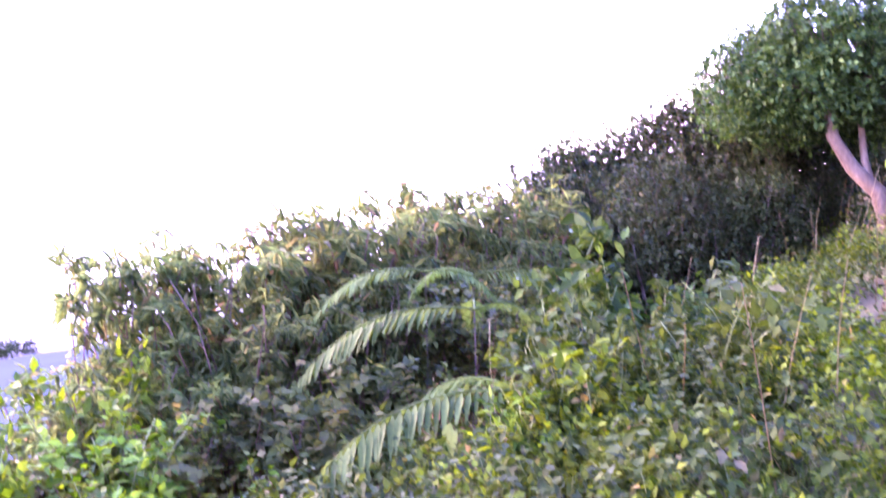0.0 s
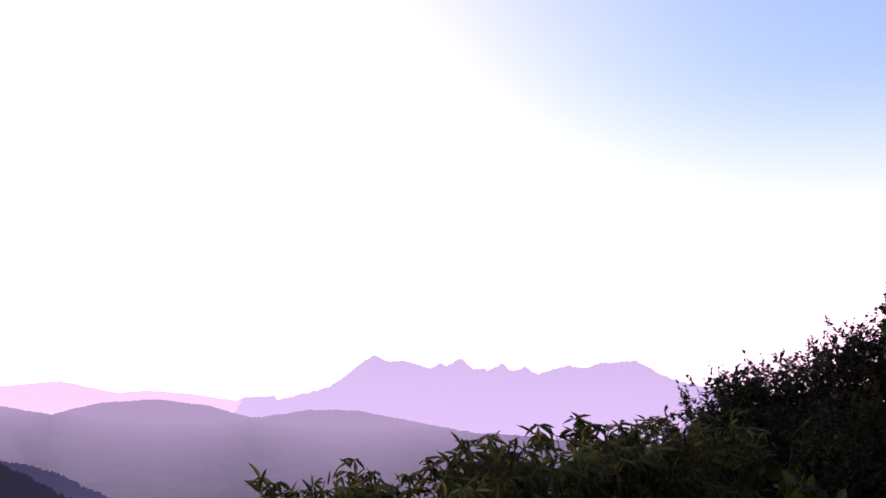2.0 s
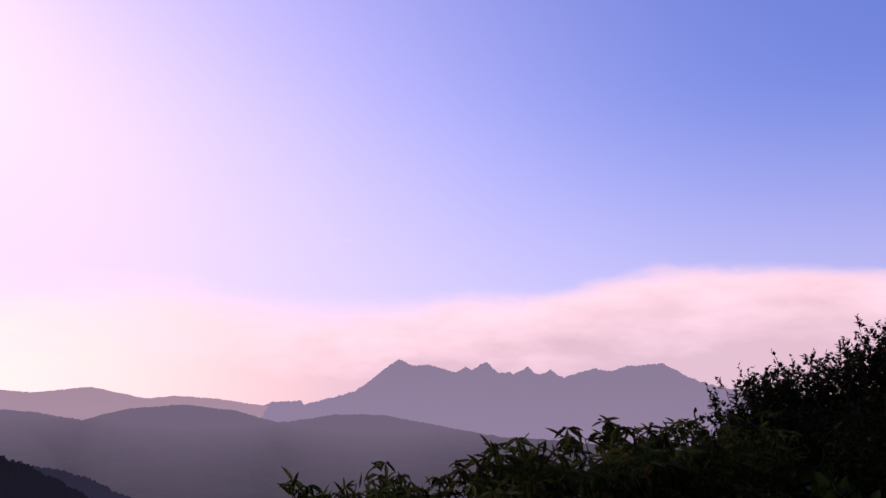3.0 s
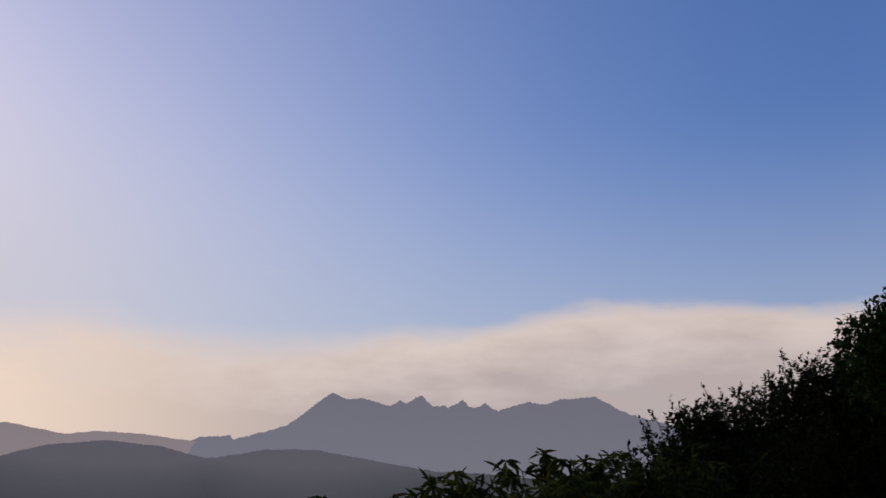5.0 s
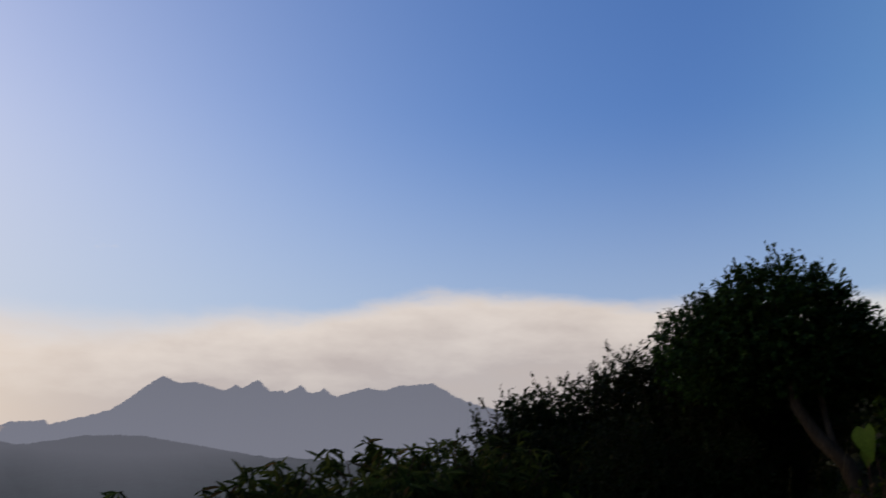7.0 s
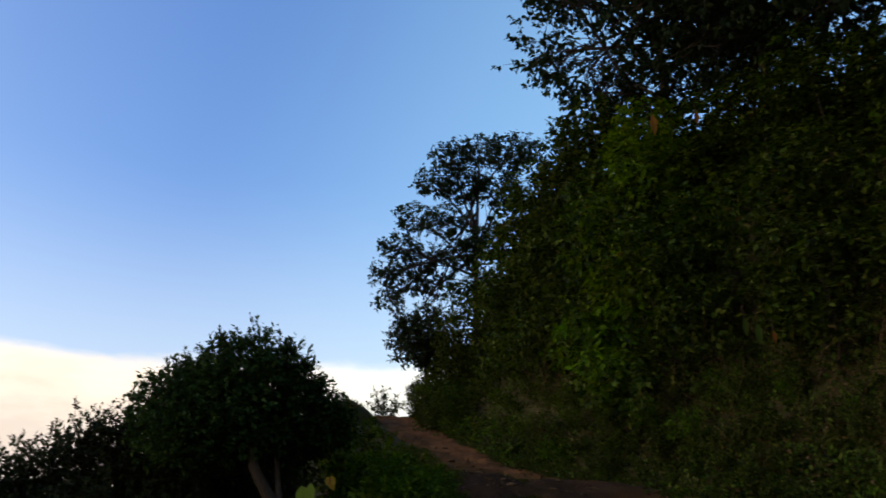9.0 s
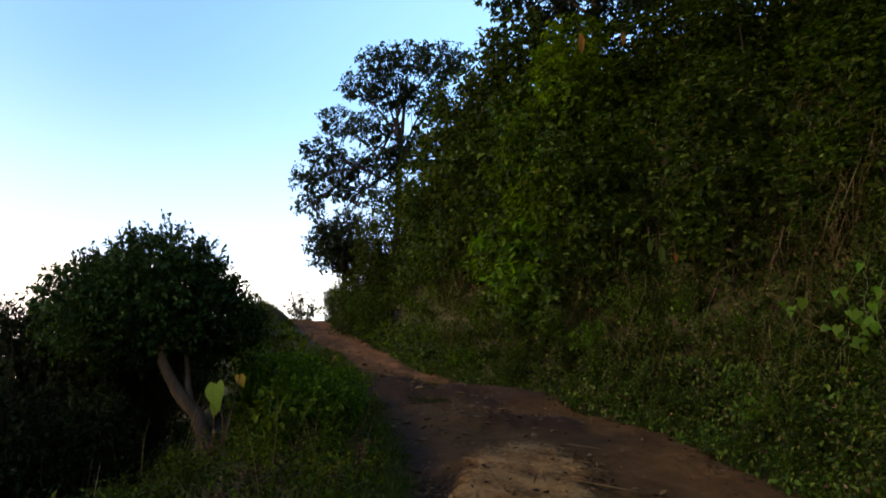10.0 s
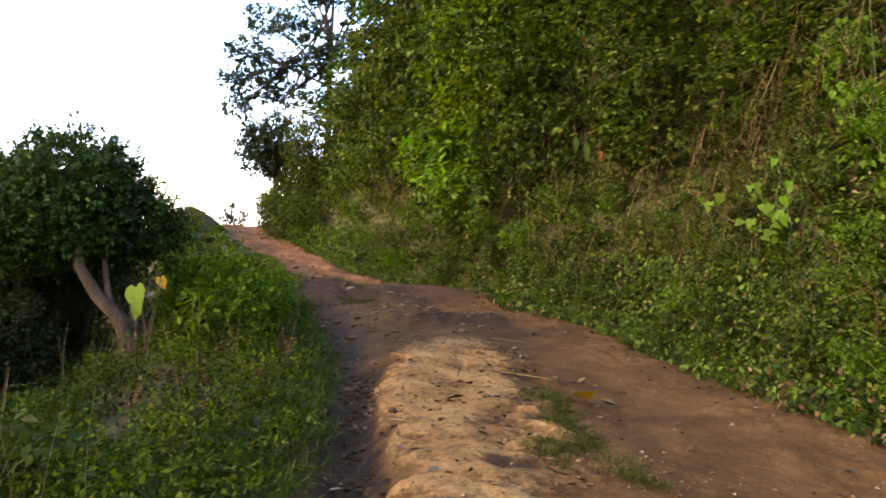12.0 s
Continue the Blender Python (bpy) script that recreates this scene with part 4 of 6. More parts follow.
for n, (az, d, top) in enumerate([(-26, 3.5, -0.72), (-32, 3.3, -0.85), (-22, 4.0, -0.8), (-36, 4.2, -0.95), (-17, 3.4, -0.98), (-30, 4.7, -1.25)]):
    x, y = at_bearing(az, d)
    g = float(ground_z(x, y))
    spots.append(pose(x, y, g, 0, 0, 83 * n) @ Matrix.Diagonal((0.8, 0.8, max(0.5, (1.55 + top - g) / 1.5), 1)))
scatter(fresh, spots)


def fern(name, x, y, z, seed, fronds, label):
    """A large fern: arching fronds, each a midrib with two rows of hanging leaflets."""
    rng = np.random.default_rng(seed)
    ob = empty(name, x, y, float(ground_z(x, y)), label, "fern")
    stand = z - float(ground_z(x, y))
    child("stalk", mesh_from("stalk", *tube([(0, 0, -0.1), (0.02, 0, stand * 0.5), (0, 0, stand)], [0.0025, 0.0015, 0.001], 4), BARK_DARK), ob)
    for az, length, rise in fronds:
        a = radians(az)
        out = np.array([math.sin(a), math.cos(a), 0])
        t = np.linspace(0, 1, 34)[:, None]
        line = np.array([0, 0, stand]) + out * length * (t - 0.12 * t**3) + np.array([0, 0, 1.0]) * (rise * t - (rise + 0.42 * length) * t**2.3)
        tan = unit(np.gradient(line, axis=0))
        side = np.cross(tan, [0, 0, 1])
        side = unit(side)
        size = 0.19 * length * np.sin(np.pi * np.clip(np.linspace(0.06, 0.99, 34), 0, 1)) ** 0.6
        pieces = [tube(line, [0.007, 0.002], 5)]
        for sgn in (-1, 1):
            ahead = side * sgn + 0.45 * tan + np.array([0, 0, -0.55]) + rng.normal(0, 0.07, (34, 3))
            pieces.append(leaves(outline(0.17, 0.3, 0.12, 0.02), line[3:], ahead[3:], np.array([[0, 0, 1.0]]) + 0.5 * side[3:] * -sgn, size[3:] * rng.uniform(0.85, 1.1, 31)))
        child("frond", mesh_from("frond", *join(*pieces), L_FERN), ob)
    return ob


FERNS = [  # bearing, distance, crown height, fronds: heading, length, rise
    (5.2, 3.9, 0.9, [(-96, 1.0, 0.12), (60, 0.5, 0.15), (0, 0.5, 0.15)]),
    (9.2, 3.4, 0.64, [(-108, 1.1, 0.16), (70, 0.5, 0.2), (20, 0.5, 0.2), (-60, 0.7, 0.2)]),
    (4.6, 4.5, 1.0, [(86, 0.8, 0.22), (-60, 0.5, 0.2)]),
    (1.2, 4.5, 1.02, [(-95, 0.72, 0.12), (100, 0.5, 0.1)])]
for n, (az, d, z, fronds) in enumerate(FERNS):
    fern("large_fern", *at_bearing(az, d), z, 5 + n, fronds, "large fern with pale arching fronds on slope")


def broad_plant(name, x, y, z, sizes, seed, label, material=L_BROAD, withered=None):
    """A few broad leaves on stalks."""
    rng = np.random.default_rng(seed)
    g = float(ground_z(x, y))
    ob = empty(name, x, y, g, label, "plant")
    for n, (dx, dy, dz, s, az) in enumerate(sizes):
        p = np.array([dx, dy, z + dz - g])
        a = radians(az)
        stalk = child("stalk", mesh_from("stalk", *tube(arc(rng, (0, 0, -0.05), p, 0.1), [0.006, 0.003], 5), STEM_RED), ob)
        child("leaf", mesh_from("leaf", *leaves(HEART, p[None], np.array([[0.3 * math.sin(a), 0.3 * math.cos(a), -1.0]]), np.array([[-0.8, -0.25 - 0.2 * n, 0.3]]), np.array([s])), withered if withered and n == 1 else material), stalk)
    return ob


broad_plant("broad_leaved_plant", 3.36, 6.1, 1.6, [(-0.06, 0, 0.14, 0.22, 200), (0.1, -0.08, 0.22, 0.11, 90), (-0.03, 0.02, 0.0, 0.12, 250)], 3, "young plant with large pale green heart-shaped leaves", withered=L_YELLOW)
broad_plant("banana_seedling", 0.45, 3.5, 0.62, [(0, 0, -0.06, 0.13, 80), (-0.14, 0.1, -0.04, 0.14, -80), (0.12, 0.1, -0.02, 0.11, 20)], 4, "seedling with broad blue-green leaves among ferns", L_FERN)

# weeds of the verge
WEED_HOW = dict(stem_r=0.004, twig=0.13, up=0.4, droop=0.2, low=0.2, twig_wood=0)
weeds = [shrub("verge_weed", 300 + k, label, "weed", "weeds of the verge", leaf, STEM_GREEN, height=h, spread=w, stems=n, twigs=7, per=7, shape=shape, size=size, **WEED_HOW)
         for k, (label, leaf, h, w, n, shape, size) in enumerate((
             ("leafy green weed clump on the grassy verge", L_WEED, 0.6, 0.24, 7, OVAL_MID, 0.075), ("broad-leaved green weed clump on the grassy verge", L_LUSH, 0.55, 0.26, 6, OVAL_MID, 0.09),
             ("narrow-leaved weed clump on the grassy verge", L_WEED, 0.6, 0.3, 10, LANCE_SMALL, 0.11), ("olive weed clump with dry stems on verge", L_NETTLE, 0.5, 0.3, 9, OVAL_SMALL, 0.06)))]
rng = np.random.default_rng(17)
near, far = [[] for _ in range(4)], [[] for _ in range(4)]
for u in np.arange(1.6, 25, 0.33):
    left = float(np.interp(u, EDGE_U, EDGE_L))
    s = 0.12
    while s < 4.4:
        uu, vv = u + rng.uniform(-0.2, 0.2), left - s - rng.uniform(-0.1, 0.15)
        x, y = xy(uu, vv)
        bearing = math.degrees(math.atan2(x, y - 0.6))
        if math.hypot(x - 0.1, y - 0.6) > (4.3 if bearing < 8 else 2.0):
            if (uu > 8.5 or s > 3.2) and rng.random() < 0.65:
                s += 0.3
                continue
            size = rng.uniform(0.55, 1.15) * (0.22 + 0.62 * min(s, 1.3)) * (1.2 if uu > 8.5 else 1) * (1.35 if 7.2 < uu < 11 and 0.4 < s < 1.6 else 1.0)
            size *= 0.95 + 0.75 * float(fbm(uu * 0.9, vv * 0.9, 3, 77))
            if uu > 13:
                size *= 0.85
            along = min(max(((x - 2.0) * 1.6 + (y - 3.8) * 2.8) / 10.4, 0), 1)
            if math.hypot(x - 2.0 - 1.6 * along, y - 3.8 - 2.8 * along) < 0.45:
                size *= 0.5
            if math.degrees(math.atan2(x, y - 0.5)) < 32 and uu > 3.6 and s > 0.9:
                size *= rng.choice([0.35, 0.5, 0.8])
                s -= 0.05
            (near if uu < 8.5 and s < 3.2 and len(near[0]) < 95 else far)[rng.choice(4, p=[0.1, 0.0, 0.05, 0.85] if bearing < 32 else [0.4, 0.3, 0.15, 0.15])].append(settle(None, x, y, rng.uniform(0, 360), size))
        s += rng.uniform(0.26, 0.42) * (1 + 0.02 * u)
rough_weeds = [shrub("verge_weed", 330 + k, "green weed clump on the verge", "weed", "", leaf, STEM_GREEN, height=0.55, spread=0.33, stems=5, twigs=6, per=6, shape=OVAL_SMALL, size=0.095, **WEED_HOW)
               for k, leaf in enumerate((L_WEED, L_LUSH, L_WEED, L_OLIVE))]
fresh_weed = shrub("fresh_weed", 348, "tall fresh bright green weed on the verge", "weed", "fresh weeds beyond the small tree", L_LUSH, STEM_GREEN, height=0.7, spread=0.3, stems=9, twigs=11, per=8, shape=OVAL_SMALL, size=0.058, **WEED_HOW)
spots = []
while len(spots) < 30:
    u, side = rng.uniform(6.8, 9.4), rng.uniform(0.3, 1.3)
    x, y = xy(u, float(np.interp(u, EDGE_U, EDGE_L)) - side)
    if math.hypot(x - 3.62, y - 6.62) > 0.6:
        spots.append(settle(None, x, y, rng.uniform(0, 360), rng.uniform(0.4, 0.6) + 0.5 * min(side, 0.9)))
scatter(fresh_weed, spots)
stuff("verge_undergrowth", rough_weeds, far, "green undergrowth along the verge of the track", "undergrowth")
for k in range(4):
    scatter(weeds[k], near[k])
    for c in rough_weeds[k].children:
        bpy.data.objects.remove(c)
    bpy.data.objects.remove(rough_weeds[k])


def grass(name, rng, spots, per, length, spread, material, label):
    """Tufts of bent blades in one mesh."""
    n = len(spots) * per
    base = np.repeat(np.asarray(spots, float), per, 0) + rng.normal(0, spread, (n, 3)) * (1, 1, 0)
    out = rng.normal(0, 1, (n, 3))
    out[:, 2] = rng.uniform(0.6, 2.0, n)
    out = unit(out)
    size = length * rng.uniform(0.4, 1.1, n)
    low = leaves(outline_small(0.07, 0.6, -0.02, 0.01), base, out, rng.normal(0, 1, (n, 3)), size)
    bent = out * (1, 1, 0.2) + (0, 0, -0.15)
    high = leaves(outline_small(0.05, 0.2, 0.25, 0.01), base + out * (size * 0.6)[:, None], bent, np.tile([0, 0, 1.0], (n, 1)), size * 0.6)
    return tagged(new(name, mesh_from(name, *join(low, high), material)), label, "grass", kind="stuff")


rng = np.random.default_rng(19)
low, dull = [[], [], [], []], []
for n in range(210):
    if n < 90:
        x, y = at_bearing(rng.uniform(12, 31), rng.uniform(3.2, 7.0))
    else:
        u = rng.uniform(2.2, 6.5)
        x, y = xy(u, float(np.interp(u, EDGE_U, EDGE_L)) - 0.1 - 1.9 * rng.random())
    if math.hypot(x - 0.1, y - 0.6) < (4.2 if x < 0.16 * y else 1.9):
        continue
    (dull if n < 90 else low[rng.integers(4)]).append(settle(None, x, y, rng.uniform(0, 360), rng.uniform(0.3, 0.5)))
for _ in range(70):
    x, y = at_bearing(rng.uniform(-14, 24), rng.uniform(2.5, 4.0))
    dull.append(settle(None, x, y, rng.uniform(0, 360), rng.uniform(0.35, 0.6)))
for _ in range(70):
    u = rng.uniform(2.3, 4.4)
    x, y = xy(u, float(np.interp(u, EDGE_U, EDGE_L)) - rng.uniform(0.1, 1.7))
    if math.hypot(x - 0.1, y - 0.6) > 2.2:
        low[0].append(settle(None, x, y, rng.uniform(0, 360), rng.uniform(0.3, 0.5)))
low_weed = shrub("low_weed", 340, "low green weed", "weed", "", L_WEED, STEM_GREEN, height=0.6, spread=0.5, stems=4, twigs=6, per=5, shape=OVAL_SMALL, size=0.095, stem_r=0.004, twig=0.3, twig_wood=0)
dull_weed = shrub("low_weed", 341, "low dull green weed", "weed", "", L_NETTLE, STEM_GREEN, height=0.6, spread=0.5, stems=4, twigs=6, per=5, shape=OVAL_SMALL, size=0.095, stem_r=0.004, twig=0.3, twig_wood=0)
stuff("verge_ground_cover", [low_weed, dull_weed], [sum(low, []), dull], "low green weeds covering the verge soil", "undergrowth")
for w in (low_weed, dull_weed):
    for c in w.children:
        bpy.data.objects.remove(c)
    bpy.data.objects.remove(w)
rear = [[] for _ in range(4)]
for _ in range(420):  # weeds on the slope below and behind the standpoint
    u, s = rng.uniform(-16, 3.0), 0.15 + 7 * rng.random() ** 1.4
    x, y = xy(u, float(np.interp(u, EDGE_U, EDGE_L)) - s)
    if math.hypot(x - 0.1, y - 0.6) > 1.9 and not (y > 0.9 and x > -0.75 * y + 0.4):
        rear[rng.integers(4)].append(settle(None, x, y, rng.uniform(0, 360), rng.uniform(0.7, 1.4)))
for _ in range(210):  # taller scrub further down
    u, s = rng.uniform(-16, 26), rng.uniform(6, 26)
    x, y = xy(u, float(np.interp(u, EDGE_U, EDGE_L)) - s)
    rear[rng.integers(4)].append(settle(None, x, y, rng.uniform(0, 360), rng.uniform(1.6, 2.6)))
rear_weeds = [shrub("slope_weed", 350 + k, "green weed", "weed", "", leaf, STEM_GREEN, height=0.55, spread=0.45, stems=4, twigs=5, per=5, shape=OVAL_SMALL, size=0.13, **WEED_HOW) for k, leaf in enumerate((L_WEED, L_LUSH, L_BANK, L_OLIVE))]
stuff("slope_undergrowth", rear_weeds, rear, "green scrub and weeds on the falling slope", "undergrowth")
for w in rear_weeds:
    for c in w.children:
        bpy.data.objects.remove(c)
    bpy.data.objects.remove(w)
tufts = []
for _ in range(300):
    u = rng.uniform(-14, 2.2)
    v = float(np.interp(u, EDGE_U, EDGE_L)) + 0.15 - abs(rng.normal(0, 0.5))
    x, y = xy(u, v)
    if math.hypot(x - 0.1, y - 0.6) > 1.2:
        tufts.append((x, y, max(float(ground_z(x, y)), road_z(u, v) - 0.02 if v > float(np.interp(u, EDGE_U, EDGE_L)) - 0.2 else -9)))
for _ in range(1100):
    u = 2.2 + 14 * rng.random() ** 1.5
    v = float(np.interp(u, EDGE_U, EDGE_L)) + 0.1 - abs(rng.normal(0, 0.45))
    x, y = xy(u, v)
    if math.hypot(x - 0.1, y - 0.6) > 1.4:
        tufts.append((x, y, max(float(ground_z(x, y)), road_z(u, v) - 0.02 if v > float(np.interp(u, EDGE_U, EDGE_L)) - 0.2 else -9)))
for _ in range(520):  # fringe at the foot of the bank
    u = 1.5 + 14 * rng.random() ** 1.3
    x, y = xy(u, float(np.interp(u, EDGE_U, EDGE_R)) + rng.uniform(-0.08, 0.4))
    tufts.append((x, y, float(ground_z(x, y)) + 0.02))
grass("verge_grass", rng, tufts, 15, 0.13, 0.05, L_GRASS, "short green grass along the edge of track")
tufts = []
for n in range(150):
    cu, cv = ((5.25, 2.16), (4.9, 2.12), (4.57, 1.98), (4.3, 2.0), (4.15, 1.72), (3.75, 2.05))[n % 6]
    u, v = rng.normal(cu, 0.11), rng.normal(cv, 0.065)
    tufts.append((*xy(u, v), road_z(u, v)))
for _ in range(70):
    u, v = rng.normal(9.8 if _ % 2 else 11.2, 0.22), rng.normal(1.5, 0.16)
    tufts.append((*xy(u, v), road_z(u, v)))
grass("track_grass", rng, tufts, 14, 0.075, 0.035, L_GRASS, "tufts of short grass between the wheel ruts")

withered = shrub("withered_weed", 345, "withered brown weed standing among green ones", "weed", "withered weeds of the verge", DEAD, STEM_RED, height=0.5, spread=0.22, stems=7, twigs=6, per=6, shape=OVAL_SMALL, size=0.05, **WEED_HOW)
spots = []
for az, d in ((33.5, 5.0), (35.5, 5.6), (31.0, 4.7), (37.0, 6.2), (39.0, 5.2), (30.0, 6.0), (36.0, 4.6), (41.0, 6.0)):
    x, y = at_bearing(az, d)
    spots.append(settle(None, x, y, 40 * az, rng.uniform(0.5, 0.75)))
scatter(withered, spots)

# tall weeds by the fern
tall_weed = shrub("tall_weed", 320, "tall leafy weed with green oval leaves", "weed", "tall weeds by the fern", L_NETTLE, STEM_GREEN,
                  height=1.0, spread=0.22, stems=6, twigs=11, per=7, shape=OVAL_MID, size=0.088, stem_r=0.006, twig=0.14, up=0.2, droop=0.25, low=0.3)
scatter(tall_weed, [settle(None, *at_bearing(az, d), turn, size) for az, d, turn, size in
                    ((11.6, 4.0, 0, 1.12), (14.2, 4.2, 90, 1.05), (10.4, 4.3, 200, 0.95), (18, 3.7, 40, 0.55), (15.5, 3.4, 250, 0.5))])

# ---- the bank ----
def off_track(az, el, d, height=1.5):
    """A place by bearing, elevation and distance from where the track is watched."""
    x, y = at_bearing(az, d)
    return np.array([x, y, height + d * math.tan(radians(el))])


def bank_reach(az, el, most, clear=0.6):
    """How far off the growth of the bank begins along a bearing and elevation."""
    for d in np.arange(5.0, most, 0.1):
        p = off_track(az, el, d)
        if p[2] - float(ground_z(p[0], p[1])) < clear:
            return d
    return most


KINDS = [
    ("bank_shrub", L_BANK, STEM_RED, "shrub with small green leaves on the steep bank", dict(height=1.1, spread=0.62, stems=9, twigs=12, per=11, shape=OVAL_SMALL, size=0.08, twig=0.26)),
    ("bank_shrub", L_BANK, STEM_RED, "shrub with small green leaves on the steep bank", dict(height=1.0, spread=0.7, stems=9, twigs=12, per=11, shape=OVAL_SMALL, size=0.07, twig=0.3, up=0.2, droop=0.4)),
    ("bank_shrub", L_LUSH, STEM_GREEN, "fresh light green shrub on the steep bank", dict(height=1.2, spread=0.6, stems=9, twigs=12, per=12, shape=OVAL_SMALL, size=0.082, twig=0.32, up=0.1, droop=0.5)),
    ("bank_shrub", L_BANK, STEM_RED, "narrow-leaved shrub hanging over the bank", dict(height=1.0, spread=0.7, stems=9, twigs=12, per=8, shape=LANCE_SMALL, size=0.17, twig=0.28, up=0.2, droop=0.6)),
    ("bank_shrub", L_OLIVE, STEM_RED, "olive leafy shrub on the steep bank", dict(height=1.1, spread=0.65, stems=10, twigs=11, per=11, shape=OVAL_SMALL, size=0.082, twig=0.28, up=0.3, droop=0.3)),
    ("bank_shrub", L_BANK, STEM_GREEN, "shrub with long broad drooping leaves on the bank", dict(height=0.9, spread=0.5, stems=6, twigs=5, per=4, shape=outline(0.34, 0.4, 0.3, 0.06), size=0.26, twig=0.2, up=0.3, droop=0.6)),
    ("bank_tussock", L_OLIVE, STEM_GREEN, "arching tussock of long narrow grassy leaves", dict(height=0.6, spread=0.45, stems=10, twigs=7, per=4, shape=outline_mid(0.075, 0.35, 0.45, 0.01), size=0.42, twig=0.16, up=0.2, droop=0.7)),
]
kinds = [shrub(n, 400 + k, label, "shrub", "shrubs of the bank", leaf, stem, **{**how, "twig_wood": 4}) for k, (n, leaf, stem, label, how) in enumerate(KINDS)]
BANK_R, BANK_Z = [0, 0.35, 1.2, 3.4, 8, 30], [0, 0.06, 1.3, 5.0, 7.6, 13]
BANK_Q = np.concatenate([[0], np.cumsum(np.hypot(np.diff(BANK_R), np.diff(BANK_Z)))])


def bank_pose(rng, u, q, size, lean):
    """A plant on the bank, q metres up its slope, leaning out over the track."""
    v = float(np.interp(u, EDGE_U, EDGE_R)) + float(np.interp(q, BANK_Q, BANK_R))
    x, y = xy(u, v)
    return pose(x, y, float(ground_z(x, y)) - 0.06, 0, 0, -36.9) @ pose(0, 0, 0, 0, -lean, rng.uniform(0, 360)) @ Matrix.Diagonal((size, size, size, 1))


rng = np.random.default_rng(23)
near, far = [[] for _ in KINDS], [[] for _ in KINDS]
for u in np.arange(-16, 31, 0.6):
    q = 0.6
    while q < 9.5:
        uu, qq = u + rng.uniform(-0.3, 0.3), q + rng.uniform(-0.2, 0.2)
        patch = float(fbm(uu * 0.42, qq * 0.5, 3, 91)) + rng.normal(0, 0.06)
        open_slope = smooth(5.5, 8, uu) * smooth(4.6, 3.2, qq)  # dry open slope half-way up
        q += rng.uniform(0.45, 0.7) * (1 + 0.03 * q) * (1.25 if u > 14 else 1) * (1.7 if u < 0 else 1)
        if patch < -0.3 and 1.2 < qq < 7 and uu > 0:
            continue
        if patch > 0.22:
            k = rng.choice(7, p=[0.2, 0.1, 0.46, 0.12, 0.04, 0.06, 0.02])
        elif open_slope > 0.5:
            k = rng.choice(7, p=[0.22, 0.15, 0.05, 0.08, 0.32, 0.03, 0.15])
        else:
            k = rng.choice(7, p=[0.32, 0.2, 0.06, 0.16, 0.06, 0.1, 0.1])
        size = rng.uniform(0.6, 1.1) * (0.55 + 0.1 * min(qq, 5)) * (1.2 if u > 16 else 1) * (1.25 if patch > 0.22 else 1) * (1 - 0.3 * open_slope)
        (near if 2.2 < u < 13.5 and qq < 8 else far)[k].append(bank_pose(rng, uu, qq, size, rng.uniform(12, 55)))
        if qq < 3.4 and 2 < uu < 14:  # the lower slope is closely grown
            near[rng.choice(5, p=[0.4, 0.3, 0.1, 0.1, 0.1])].append(bank_pose(rng, uu + rng.uniform(0.15, 0.45), qq + rng.uniform(-0.25, 0.25), rng.uniform(0.4, 0.65), rng.uniform(15, 60)))
bright = shrub("bank_shrub", 425, "bright yellow-green shrub hanging high on the bank", "shrub", "shrubs of the bank", L_FRESH_LIT, STEM_GREEN, height=1.2, spread=0.65, stems=10, twigs=13, per=9, shape=OVAL_SMALL, size=0.1, twig=0.32, up=0.15, droop=0.45, twig_wood=0)
bright_spots = []
for az, el in (*itertools.product((53.4, 55.0, 56.6, 58.2), (16.5, 19.0, 21.5, 24.0)), (78.5, 20), (80, 22), (81, 19), (81, 25), (79.5, 25)):  # fresh growth high on the bank, the light on it put into the leaf colour
    p = off_track(az + rng.uniform(-0.4, 0.4), el, bank_reach(az, el, 12.5, 1.1))
    u, v = uv(p[0], p[1])
    q = float(np.interp(v - np.interp(u, EDGE_U, EDGE_R), BANK_R, BANK_Q))
    bright_spots.append(bank_pose(rng, u, q, rng.uniform(1.2, 1.6) if az < 70 else rng.uniform(0.45, 0.6), 30))
scatter(bright, bright_spots)
coarse = [shrub(n, 430 + k, label, "shrub", "", leaf, stem, **{**how, "stems": 5, "twigs": 6, "per": 5, "size": how["size"] * 1.9, "twig_wood": 0}) for k, (n, leaf, stem, label, how) in enumerate(KINDS)]
stuff("bank_undergrowth", coarse, far, "dense green undergrowth of shrubs over the bank", "undergrowth")
for k in range(7):
    scatter(kinds[k], near[k])
    for c in coarse[k].children:
        bpy.data.objects.remove(c)
    bpy.data.objects.remove(coarse[k])


